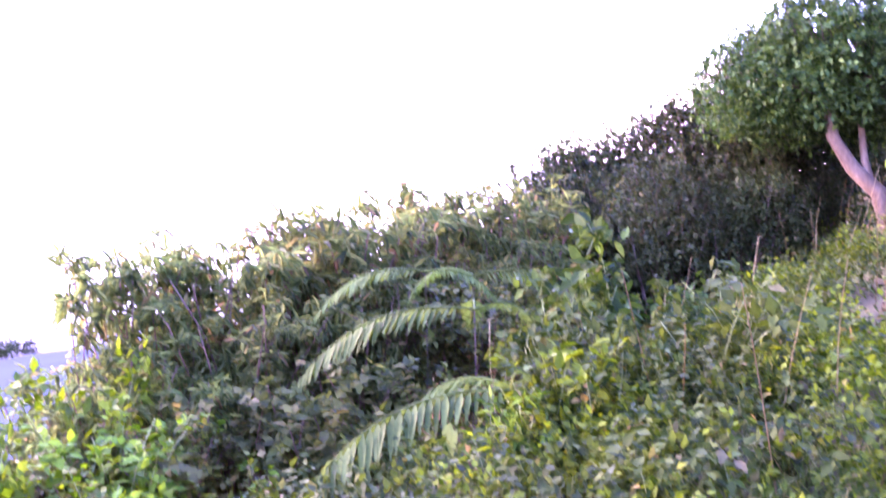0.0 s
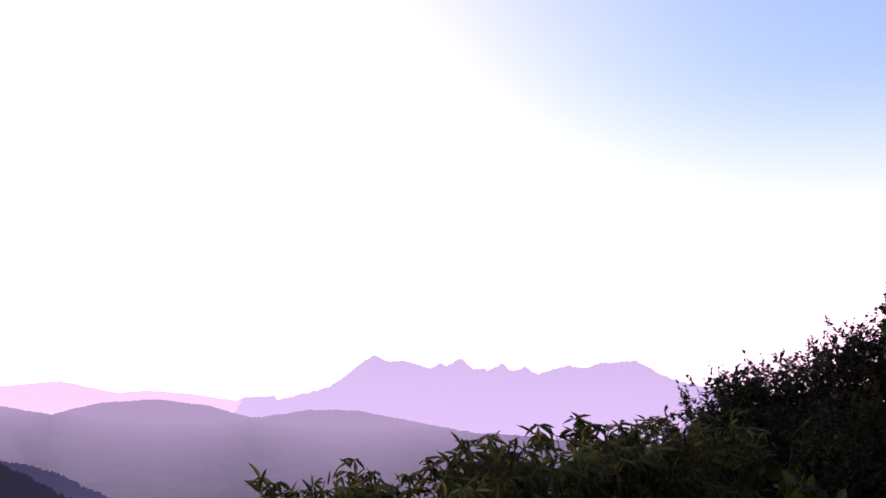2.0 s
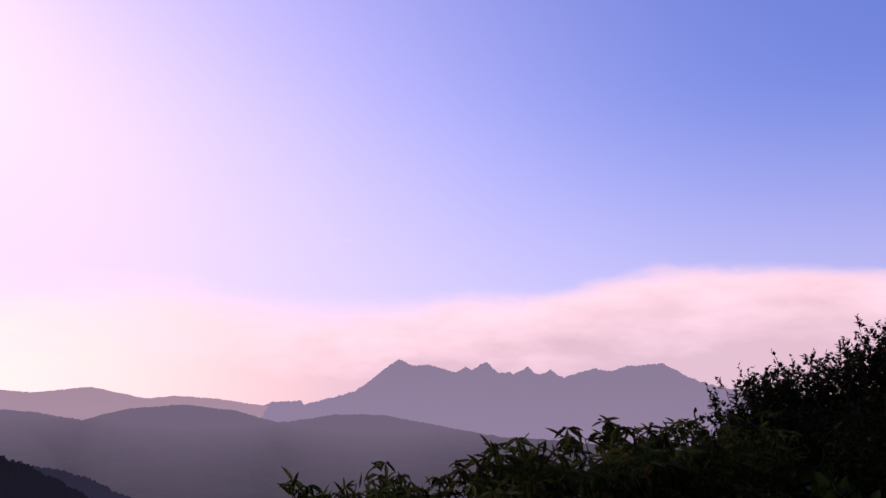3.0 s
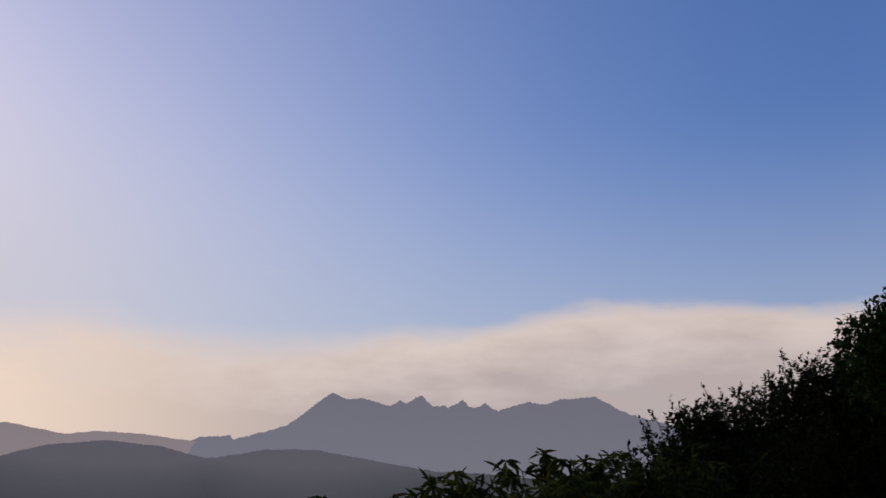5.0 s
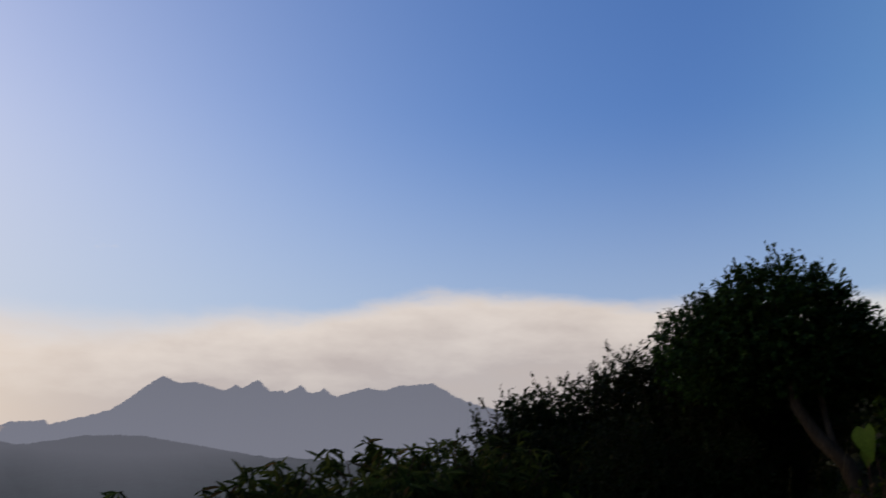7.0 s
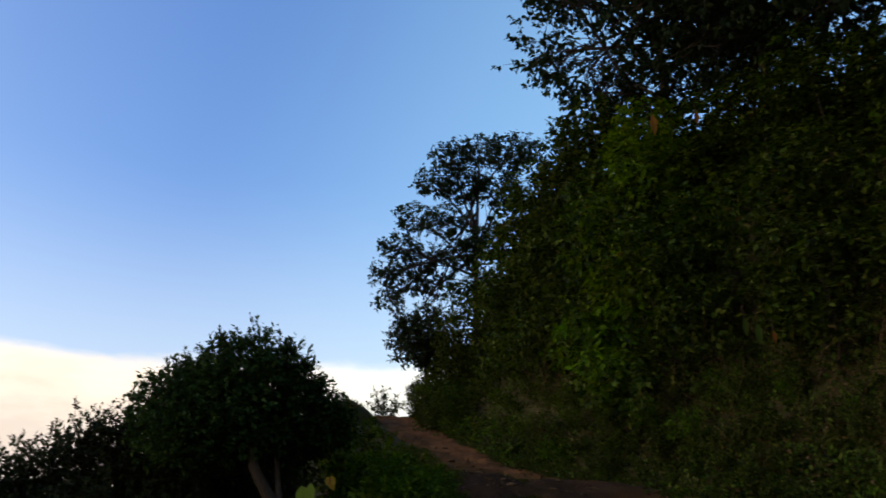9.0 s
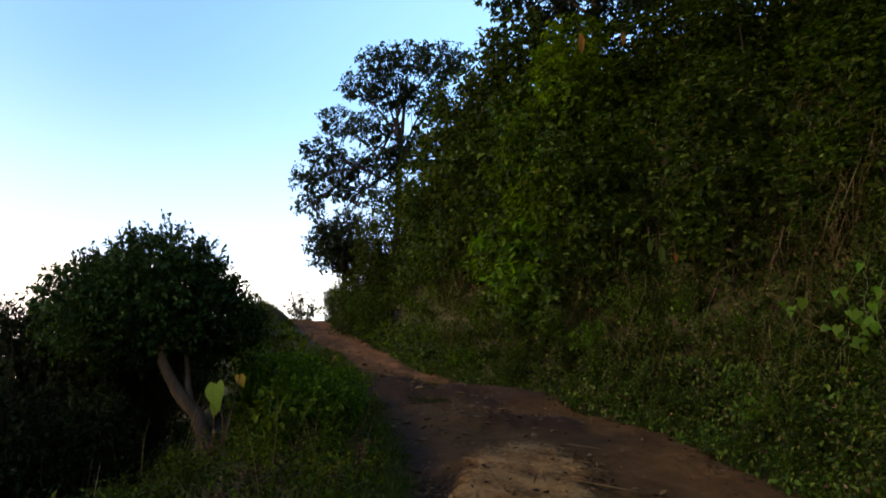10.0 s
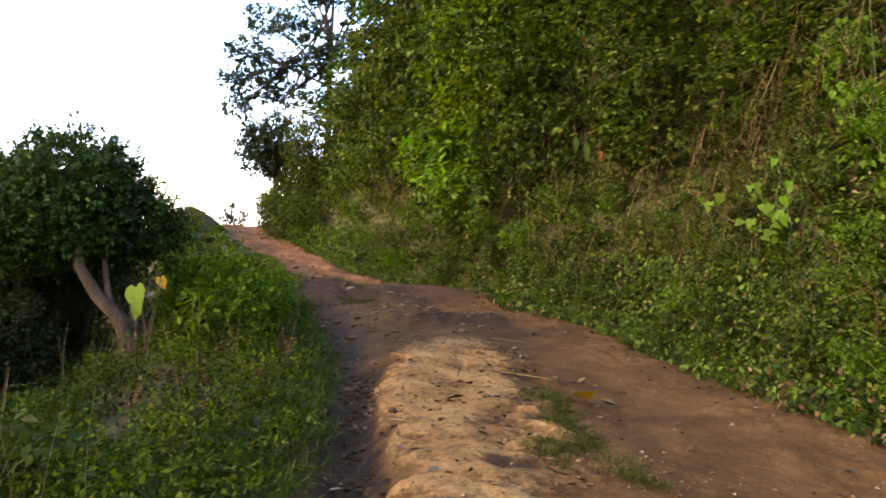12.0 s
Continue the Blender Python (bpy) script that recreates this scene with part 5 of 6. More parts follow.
def creeper():
    """Creeping leaves and litter that cover the face of the bank."""
    rng = np.random.default_rng(29)
    n = 90000
    u, q = np.where(rng.random(n) < 0.45, 1 + 9 * rng.random(n), -4 + 21.5 * rng.random(n) ** 1.15), np.where(rng.random(n) < 0.22, 0.02 + 1.2 * rng.random(n), 0.25 + 8.5 * rng.random(n))
    v = np.interp(u, EDGE_U, EDGE_R) + np.interp(q, BANK_Q, BANK_R)
    x, y = xy(u, v)
    out = np.array([-AY, AX, 0.7])
    out /= np.linalg.norm(out)
    place = np.stack([x, y, ground_z(x, y)], 1) + out * (0.02 + 0.22 * rng.random(n)[:, None] ** 1.5)
    ahead = rng.normal(0, 1, (n, 3)) + (0, 0, -0.7)
    up = out + rng.normal(0, 0.45, (n, 3))
    size = rng.uniform(0.035, 0.085, n)
    dry = rng.random(n) < 0.1 + 0.25 * smooth(0.0, -0.3, fbm(u * 0.42, q * 0.5, 3, 91))
    green = leaves(OVAL_SMALL, place[~dry], ahead[~dry], up[~dry], size[~dry])
    tagged(new("bank_creeper", mesh_from("bank_creeper", *green, L_BANK)), "mat of small green creeper leaves on bank", "creeper", kind="stuff")
    brown = leaves(OVAL_SMALL, place[dry], ahead[dry], up[dry], size[dry] * 0.9)
    tagged(new("bank_litter", mesh_from("bank_litter", *brown, DEAD)), "brown dead leaves caught on the bank", "leaf litter", kind="stuff")


creeper()

# low herbs along the foot of the bank
foot = [shrub("foot_herb", 500 + k, "low green herb at the foot of the bank", "weed", "herbs at the foot of the bank", L_WEED if k else L_BANK, STEM_GREEN,
              height=0.45, spread=0.36, stems=7, twigs=8, per=9, shape=OVAL_SMALL, size=0.055, stem_r=0.004, twig=0.13, up=0.4, droop=0.2, low=0.2, twig_wood=0) for k in range(3)]
spots = [[] for _ in range(3)]
for u in np.concatenate([np.arange(-6, 1.5, 0.8), np.arange(1.5, 13, 0.28), np.arange(13, 28, 0.45)]):
    right = float(np.interp(u, EDGE_U, EDGE_R))
    for r0 in (0.1, 0.5, 0.95):
        x, y = xy(u + rng.uniform(-0.15, 0.15), right + r0 + rng.uniform(-0.12, 0.15))
        spots[rng.integers(3)].append(settle(None, x, y, rng.uniform(0, 360), rng.uniform(0.5, 1.0) * (0.62 + 0.5 * r0)))
for k in range(3):
    scatter(foot[k], spots[k])


cover = shrub("foot_cover", 520, "low green herb", "weed", "", L_BANK, STEM_GREEN, height=0.6, spread=0.5, stems=5, twigs=8, per=9, shape=OVAL_SMALL, size=0.065, stem_r=0.004, twig=0.3, twig_wood=0)
spots = []
for _ in range(420):
    u = 1.0 + 15 * rng.random() ** 1.4
    spots.append(bank_pose(rng, u, rng.uniform(0.4, 3.4), rng.uniform(0.45, 0.85), rng.uniform(15, 50)))
stuff("bank_foot_cover", [cover], [spots], "low green herbs over the foot of bank", "undergrowth")
for c in cover.children:
    bpy.data.objects.remove(c)
bpy.data.objects.remove(cover)


# ---- trees on top of the bank ----
def tall_tree(name, x, y, base, trunk_top, blobs, seed, twigs, per, size, shape, label, radius=0.12, leaf=None, bark=None, shell=0.3, twig=0.4):
    rng = np.random.default_rng(seed)
    ob = empty(name, x, y, base, label, "tree", "trees above the bank")
    top = np.array(trunk_top, float)
    trunk = arc(rng, (0, 0, -0.4), top, 0.05, 10)
    child("trunk", mesh_from("trunk", *tube(trunk, [radius, radius * 0.75, radius * 0.3], 8), bark or BARK_DARK), ob)
    start, way, green = crown_arrays(rng, blobs, twigs, per, shape, size, twig, 0.2, shell, 0.35)
    wood = []
    for b in blobs:
        c = np.array(b[:3])
        k = int(np.clip(rng.normal(6, 1.2), 3, 9))
        limb = arc(rng, trunk[k], c, 0.15, 7)
        wood.append(tube(limb, [radius * 0.45, radius * 0.15], 6))
        near = start[np.linalg.norm(start - c, axis=1) < max(b[3:6]) * 1.1]
        for p in near[:: max(1, len(near) // 18)]:
            wood.append(tube(arc(rng, limb[rng.integers(3, 7)], p, 0.12, 4), [radius * 0.13, 0.006], 3))
    child("branchwork", mesh_from("branchwork", *join(*wood), bark or BARK_DARK), ob)["kind"] = "stuff"
    child("crown", mesh_from("crown", *green, leaf or L_TALL), ob)
    return ob


def crown_blobs(rng, n, centre, reach, size):
    out = []
    for _ in range(n):
        d = unit(rng.normal(0, 1, 3)) * rng.uniform(0.3, 1) ** 0.5
        r = size * rng.uniform(0.65, 1.2)
        out.append((centre[0] + d[0] * reach[0], centre[1] + d[1] * reach[1], centre[2] + d[2] * reach[2], r * 1.15, r * 1.15, r * 0.7))
    return out


rng = np.random.default_rng(31)
TREES = [  # bearing, distance, crown centre height, reach, clump, clumps, twigs, leaf, crown's shift to the left
    (39.2, 24.0, 6.6, (0.8, 0.8, 1.1), 0.55, 9, 600, 0.14, 0.0),
    (58.3, 16.0, 12.2, (3.0, 3.0, 2.8), 0.95, 30, 2200, 0.17, 0.0),
    (66.0, 14.0, 11.5, (2.4, 2.4, 2.6), 0.95, 22, 1700, 0.17, 0.0),
    (76.0, 13.0, 11.0, (2.4, 2.4, 2.6), 0.95, 20, 1600, 0.17, 0.0),
    # last two: unseen trees, added so their crowns shade the right of the bank
    (90.0, 9.5, 9.0, (2.6, 2.6, 2.0), 1.0, 20, 900, 0.2, 1.0),
    (112.0, 8.0, 8.0, (2.6, 2.6, 2.0), 1.0, 20, 900, 0.2, 1.2),
]
for n, (az, d, cz, reach, clump, count, twigs, leaf, shift) in enumerate(TREES):
    x, y = at_bearing(az, d)
    g = float(ground_z(x, y))
    tall_tree("bank_tree", x, y, g, (0.2, 0.1, cz - g + reach[2] * 0.7), crown_blobs(rng, count, (-shift * math.cos(radians(az)), shift * math.sin(radians(az)), cz - g), reach, clump), 600 + n, twigs, 8, leaf, OVAL_SMALL,
              "slender tree with airy leafy crown above the bank")

# the tree that stands clear against the sky, its clumps by bearing and elevation
x, y = at_bearing(43.0, 25.0)
g = float(ground_z(x, y))
blobs = []
for az, el, r in [(41.2, 26.0, 0.6), (43.5, 26.3, 0.65), (45.8, 26.0, 0.7), (47.3, 26.2, 0.5), (39.8, 24.0, 0.6), (42.2, 23.8, 0.7), (45, 23.3, 0.7), (38.3, 21.4, 0.6), (40.6, 21.2, 0.65), (37, 19.2, 0.55), (39, 18.4, 0.6),
                  (41.8, 18.6, 0.6), (36.1, 17.2, 0.45), (37.8, 16.6, 0.55), (40.2, 16.4, 0.55), (36.4, 15.2, 0.4), (44, 19.5, 0.7), (43.5, 16, 0.7), (39.2, 14.2, 0.4)]:
    d = 25 + rng.uniform(-1.2, 1.2)
    bx, by = at_bearing(az, d)
    blobs.append((bx - x, by - y, 1.45 + d * math.tan(radians(el)) - g, r * 1.05, r * 1.05, r * 0.62))
tall_tree("bank_tree", x, y, g, (0.3, 0.1, 13.2 - g), blobs, 650, 2500, 8, 0.145, OVAL_SMALL, "slender tree with airy layered crown above the bank", twig=0.3)


def thicket(seed, label):
    """A tall dense growth of saplings and climbers, leafy from the ground up."""
    rng = np.random.default_rng(seed)
    ob = empty("thicket", 0, 0, 0, label, "thicket", "thickets on the bank")
    blobs = [(rng.uniform(-0.7, 0.7), rng.uniform(-0.7, 0.7), z, rng.uniform(0.55, 1.0), rng.uniform(0.55, 1.0), rng.uniform(0.4, 0.75)) for z in np.linspace(0.4, 4.4, 13)]
    start, way, green = crown_arrays(rng, blobs, 1100, 6, OVAL_SMALL, 0.16, 0.34, 0.15, 0.45, 0.4)
    wood = [tube(arc(rng, (rng.uniform(-0.3, 0.3), rng.uniform(-0.3, 0.3), -0.3), p, 0.15, 6), [0.02, 0.004], 4) for p in start[::110]]
    child("branchwork", mesh_from("branchwork", *join(*wood), BARK_DARK), ob)["kind"] = "stuff"
    child("foliage", mesh_from("foliage", *green, L_BANK if seed % 2 else L_FRESH_LIT), ob)
    return ob


thickets = [thicket(700, "light green leafy thicket on top of bank"), thicket(701, "dense green thicket on top of the bank"), thicket(703, "dense green thicket on top of the bank")]
spots = [[], [], []]
for n, (az, d, top, k) in enumerate([(45.6, 18.0, 8.4, 1), (47.5, 16.5, 8.6, 2), (50.0, 15.0, 8.4, 1), (53.4, 12.6, 7.2, 1), (58.2, 12.6, 8.2, 0), (55.5, 14.0, 8.9, 2), (60.0, 13.0, 8.6, 1), (65.0, 12.3, 8.4, 2), (70.5, 11.5, 8.2, 1), (77.0, 10.8, 8.0, 2),
                                     (84.0, 10.5, 8.0, 1), (44.2, 20.5, 7.6, 2), (42.2, 22.5, 6.6, 1), (58.0, 11.2, 6.2, 1), (55.2, 12.3, 7.7, 0), (68.0, 10.0, 6.2, 2), (79.0, 9.0, 6.0, 1), (90.0, 9.5, 7.5, 2), (39.6, 24.2, 7.0, 1), (40.5, 22.6, 7.2, 2), (41.6, 21.6, 7.4, 1), (39.9, 20.8, 5.0, 1), (38.9, 25.2, 5.6, 2), (41.3, 18.8, 4.6, 2), (38.6, 26.6, 5.4, 1), (48.9, 15.6, 8.9, 1), (51.0, 14.6, 9.0, 2), (52.8, 13.9, 9.0, 1)]):
    x, y = at_bearing(az, d)
    g = float(ground_z(x, y))
    size = max(0.25, (top - g) / 4.9)
    wide = 0.42 if az < 42 else max(size, 0.8)
    spots[k].append(pose(x, y, g, 0, 0, 59 * n) @ Matrix.Diagonal((wide, wide, size, 1)))
for k in range(3):
    scatter(thickets[k], spots[k])


# ---- on the crest ----
def mound(x, y, w, h):
    """A heap of dug earth, grown over with short grass."""
    rng = np.random.default_rng(41)
    az, r = np.meshgrid(np.linspace(0, 2 * np.pi, 40, endpoint=False), np.linspace(0, 1, 14), indexing="ij")
    X, Y = np.cos(az) * r * w, np.sin(az) * r * w * 0.8
    Z = h * np.cos(r * np.pi / 2) ** 0.8 * (1 + 0.15 * fbm(X * 2, Y * 2, 4, 3)) - 0.1 * r
    i, j = np.meshgrid(np.arange(40), np.arange(13), indexing="ij")
    f = np.stack([i * 14 + j, i * 14 + j + 1, ((i + 1) % 40) * 14 + j + 1, ((i + 1) % 40) * 14 + j], -1).reshape(-1, 4)
    g = float(ground_z(x, y))
    ob = empty("earth_mound", x, y, g, "dark rounded heap of earth beside the track crest", "mound")
    child("heap", mesh_from("heap", np.stack([X, Y, Z], -1).reshape(-1, 3), f, SOIL), ob)
    n = 900
    k = rng.integers(0, 560, n)
    base = np.stack([X, Y, Z], -1).reshape(-1, 3)[k] + rng.normal(0, 0.05, (n, 3)) * (1, 1, 0)
    child("turf", mesh_from("turf", *leaves(BLADE, base, rng.normal(0, 0.5, (n, 3)) + (0, 0, 1), rng.normal(0, 1, (n, 3)), rng.uniform(0.06, 0.16, n)), L_GRASS), ob, "short grass over the heap")


x, y = at_bearing(33.3, 23.5)
mound(x, y, 1.25, 1.55 + 23.5 * math.tan(radians(7.7)) - float(ground_z(x, y)))
crest = shrub("crest_bush", 720, "small bush standing alone on the crest", "bush", "", L_TALL, BARK_DARK, height=0.75, spread=0.3, stems=9, twigs=14, per=9, shape=OVAL_SMALL, size=0.06, twig=0.2)
x, y = at_bearing(36.2, 27.0)
crest.matrix_basis = settle(None, x, y, 20, (1.55 + 27 * math.tan(radians(8.8)) - float(ground_z(x, y))) / 0.75)


# ---- climbers, stalks and dead leaves on the bank ----
L_VINE = leaf_material("vine_leaf", [(0.0, (0.06, 0.14, 0.012)), (0.6, (0.14, 0.27, 0.022)), (1.0, (0.28, 0.38, 0.035))], 0.45, 0.4)


def climber(n, az, low, high, d, size=1.0, per=2.2):
    """A hanging stem of a climber with large heart-shaped leaves."""
    rng = np.random.default_rng(800 + n)
    sway = np.cumsum(rng.normal(0, 0.13, 9)) + 0.25 * np.sin(np.linspace(0, 5, 9) + n)
    line = np.array([off_track(az + w, e, bank_reach(az, e, d + 3.5, 0.95)) for w, e in zip(sway, np.linspace(high, low, 9))])
    ob = empty("climber", *line[0], "hanging climber with large pale green heart-shaped leaves", "climber", "climbers on the bank")
    stem = child("stem", mesh_from("stem", *tube(line - line[0], [0.0035, 0.002], 4), STEM_GREEN), ob)
    for k in range(int(len(line) * per)):
        p = line[rng.integers(1, 9)] - line[0] + rng.normal(0, 0.1, 3) + np.array([-0.05, -0.02, 0])
        ahead = rng.normal(0, 0.5, (1, 3)) + (0, 0, -1.0)
        child("leaf", mesh_from("leaf", *leaves(HEART, p[None], ahead, np.array([[-0.9, -0.25, 0.5]]) + rng.normal(0, 0.3, (1, 3)), size * rng.uniform(0.05, 0.125, 1)), L_VINE), stem)


for n, (az, low, high, d, per) in enumerate([(74.7, 4.2, 9.5, 6.1, 1.5), (76.0, 6.5, 11, 6.3, 0.9), (77.2, 6.0, 10, 6.2, 0.8), (66.5, 12, 16, 8.0, 0.6), (71.0, 6.0, 9.0, 7.0, 0.5)]):
    climber(n, az, low, high, d, 1.0, per)
for n, (az, low, high) in enumerate([(79.6, 15, 21), (80.8, 13, 23), (82.0, 10, 23), (78.6, 17, 22)]):
    climber(20 + n, az, low, high, 7.0, 0.7, 2.6)


def dry_stalk(az, low, high, d, head):
    line = np.array([off_track(az + 0.15 * math.sin(3 * t), high + (low - high) * t, bank_reach(az, high + (low - high) * t, d + 2.5, 0.8)) for t in np.linspace(0, 1, 8)])
    ob = empty("dry_stalk", *line[-1], "thin dry hanging stalk on the overgrown bank", "stalk", "dry stalks on the bank")
    child("stem", mesh_from("stem", *tube(line - line[-1], [0.0035, 0.003], 5), STRAW), ob)
    if head:
        bm = bmesh.new()
        bmesh.ops.create_icosphere(bm, subdivisions=2, radius=0.04, matrix=Matrix.Translation(line[0] - line[-1]))
        for v in bm.verts:
            v.co += Vector((0, 0, 1)) * 0.012 * noise.noise(v.co * 30)
        part("seed_head", bm, STRAW, ob, "pale round dried seed head", True)


for row in ((57.6, 4.7, 13.8, 8.6, True), (72.5, 7, 14.5, 7.0, False), (60.5, 8, 11, 8.5, False), (63.5, 12, 17, 8.6, False), (69.5, 16, 22, 8.6, False), (55.0, 16, 22, 9.6, False), (67.0, 5, 8, 7.6, False)):
    dry_stalk(*row)


def straw():
    """Dry grass and dead stems caught among the leaves of the bank."""
    rng = np.random.default_rng(43)
    n = 4200
    u, q = 1.5 + 15 * rng.random(n), 0.8 + 6.5 * rng.random(n)
    keep = (fbm(u * 0.9, q * 0.9, 3, 63) > 0.1) | (fbm(u * 0.42, q * 0.5, 3, 91) < -0.1)
    u, q = u[keep], q[keep]
    n = len(u)
    x, y = xy(u, np.interp(u, EDGE_U, EDGE_R) + np.interp(q, BANK_Q, BANK_R))
    out = np.array([-AY, AX, 0.55])
    base = np.stack([x, y, ground_z(x, y)], 1) + out * rng.uniform(0.15, 0.7, (n, 1))
    ahead = rng.normal(0, 0.7, (n, 3)) + (0, 0, -1)
    a = leaves(outline_small(0.022, 0.4, 0.01, 0.006), base, ahead, rng.normal(0, 1, (n, 3)), rng.uniform(0.12, 0.42, n))
    m = 1500  # fine dry grass on the open mid slope, longer dead stems under the crest
    u = np.where(np.arange(m) < 1250, rng.uniform(6, 12, m), rng.uniform(4, 8, m))
    q = np.where(np.arange(m) < 1250, rng.uniform(0.9, 4.0, m), rng.uniform(3.2, 6.5, m))
    x, y = xy(u, np.interp(u, EDGE_U, EDGE_R) + np.interp(q, BANK_Q, BANK_R))
    base = np.stack([x, y, ground_z(x, y)], 1) + out * rng.uniform(0.25, 0.85, (m, 1))
    ahead = rng.normal(0, 0.45, (m, 3)) + (0, 0, -1)
    length = np.where(np.arange(m) < 1250, rng.uniform(0.1, 0.28, m), rng.uniform(0.25, 0.75, m))
    a = join(a, leaves(outline_small(0.014, 0.4, 0.0, 0.004), base, ahead, rng.normal(0, 1, (m, 3)), length))
    return tagged(new("bank_straw", mesh_from("bank_straw", *a, STRAW)), "dry straw and dead stems among bank leaves", "dry grass", kind="stuff")


straw()


def hanging_stems():
    """Thin brown vines and dead stems that hang down the face of the bank."""
    rng = np.random.default_rng(45)
    pieces = []
    out = np.array([-AY, AX, 0.45])
    for n in range(230):
        u, q = (rng.uniform(2.5, 9), rng.uniform(3.0, 7.0)) if n < 150 else (rng.uniform(6, 15), rng.uniform(1.5, 5.0))
        x, y = xy(u, float(np.interp(u, EDGE_U, EDGE_R)) + float(np.interp(q, BANK_Q, BANK_R)))
        top = np.array([x, y, float(ground_z(x, y))]) + out * rng.uniform(0.45, 0.8)
        length = rng.uniform(0.3, 1.3)
        drop = np.linspace(0, 1, 7)[:, None]
        line = top + drop * length * np.array([-0.35 * AY, 0.35 * AX, -1.0]) + np.cumsum(rng.normal(0, 0.025, (7, 3)), 0)
        pieces.append(tube(line, [rng.uniform(0.0015, 0.0035), 0.001], 3))
    tagged(new("bank_vines", mesh_from("bank_vines", *join(*pieces), VINE_WOOD)), "thin dry brown vines hanging down the bank", "vine", kind="stuff")


VINE_WOOD = grain_material("dry_vine", [(0.3, (0.05, 0.028, 0.012)), (0.5, (0.12, 0.07, 0.03)), (0.7, (0.22, 0.14, 0.065))], 0.9, 0.8, 0.2)
hanging_stems()


def hung_leaf(az, el, d, size, material, label):
    p = off_track(az, el, d)
    ob = empty("dead_leaf", *p, label, "leaf", "dead leaves hanging in the thicket")
    child("blade", mesh_from("blade", *leaves(outline(0.34, 0.4, 0.15, 0.1), np.zeros((1, 3)), np.array([[0.1, 0.0, -1.0]]), np.array([[-0.6, -0.5, 0.1]]), np.array([size])), material), ob)
    child("stalk", mesh_from("stalk", *tube([(0, 0, 0), (0.02, 0.02, 0.12)], [0.005, 0.004], 4), STEM_RED), ob)


hung_leaf(57.3, 28.2, 10.6, 0.34, L_ORANGE, "large orange dead leaf hanging in thicket")
hung_leaf(60.6, 28.0, 10.6, 0.22, L_ORANGE, "large orange dead leaf hanging in thicket")
hung_leaf(64.0, 12.4, 8.0, 0.13, L_ORANGE, "orange-brown dead leaf hanging on the bank")
hung_leaf(62.2, 13.5, 8.0, 0.2, L_FERN, "drooping grey-green leaf on the bank")
hung_leaf(63.0, 13.0, 8.0, 0.22, L_FERN, "drooping grey-green leaf on the bank")

# ---- on the track ----
def stone_mesh(seed):
    rng = np.random.default_rng(seed)
    bm = bmesh.new()
    bmesh.ops.create_icosphere(bm, subdivisions=2, radius=0.5)
    off = Vector(rng.uniform(0, 50, 3))
    for v in bm.verts:
        v.co *= 1 + 0.75 * noise.noise(v.co * 1.9 + off) + 0.2 * noise.noise(v.co * 5 + off)
        v.co.z = max(v.co.z * 0.5, -0.16)
    me = bpy.data.meshes.new("stone")
    bm.to_mesh(me)
    bm.free()
    me.materials.append(STONE)
    return me


stone_shapes = [stone_mesh(k) for k in range(6)]
rng = np.random.default_rng(47)
for n in range(280):
    if n < 26 or 165 < n < 190:
        u, v, size = rng.normal(6.0, 0.3), rng.normal(0.8, 0.14), rng.uniform(0.018, 0.05)
    elif n < 75 or n >= 190:
        u, v, size = rng.normal(9.3, 1.1), rng.normal(1.6, 0.65), 0.02 + 0.08 * rng.random() ** 2
    elif n < 95:
        u, v, size = rng.uniform(10.5, 17), rng.uniform(0.2, 2.3), rng.uniform(0.04, 0.12)
    elif n < 140:
        u, v, size = rng.uniform(3.6, 7), rng.uniform(0.9, 2.6), rng.uniform(0.012, 0.035)
    else:
        u, v, size = rng.uniform(3.4, 6.5), rng.normal(0.85, 0.25), rng.uniform(0.02, 0.045)
    x, y = xy(u, v)
    ob = new("stone", stone_shapes[n % 6])
    ob.matrix_basis = pose(x, y, road_z(u, v) + size * 0.08, rng.uniform(-15, 15), rng.uniform(-15, 15), rng.uniform(0, 360)) @ Matrix.Diagonal((size * rng.uniform(0.8, 1.7), size, size * rng.uniform(0.6, 1), 1))
    tagged(ob, "small pale brown stone lying on dirt track", "stone", "stones on the track")


def pebbles():
    rng = np.random.default_rng(53)
    n = 5200
    u = 3.2 + 12 * rng.random(n) ** 1.4
    left, right = np.interp(u, EDGE_U, EDGE_L), np.interp(u, EDGE_U, EDGE_R)
    v = left + (right - left) * rng.random(n)
    keep = (fbm(u * 1.3, v * 1.3, 3, 73) > -0.12) & ((v < 2.3) | (u > 8.5) | (rng.random(n) < 0.15))
    u, v = u[keep], v[keep]
    n = len(u)
    x, y = xy(u, v)
    z = track_z(u) + road_relief(u, v)[0] + 0.03
    c = np.array([[1, 0, 0], [-0.5, 0.8, 0], [-0.6, -0.7, 0], [0.1, 0.1, 0.7]])
    a = rng.uniform(0, 2 * np.pi, n)
    size = 0.004 + 0.02 * rng.random(n) ** 3
    turn = np.stack([np.stack([np.cos(a), -np.sin(a), 0 * a], 1), np.stack([np.sin(a), np.cos(a), 0 * a], 1), np.stack([0 * a, 0 * a, a * 0 + 1], 1)], 1)
    verts = np.stack([x, y, z], 1)[:, None] + np.einsum("nij,kj->nki", turn, c) * size[:, None, None]
    f = np.array([[0, 1, 3], [1, 2, 3], [2, 0, 3]])[None] + 4 * np.arange(n)[:, None, None]
    tagged(new("gravel", mesh_from("gravel", verts.reshape(-1, 3), f.reshape(-1, 3), STONE, False)), "fine gravel and crumbs of earth on track", "gravel", kind="stuff")


pebbles()


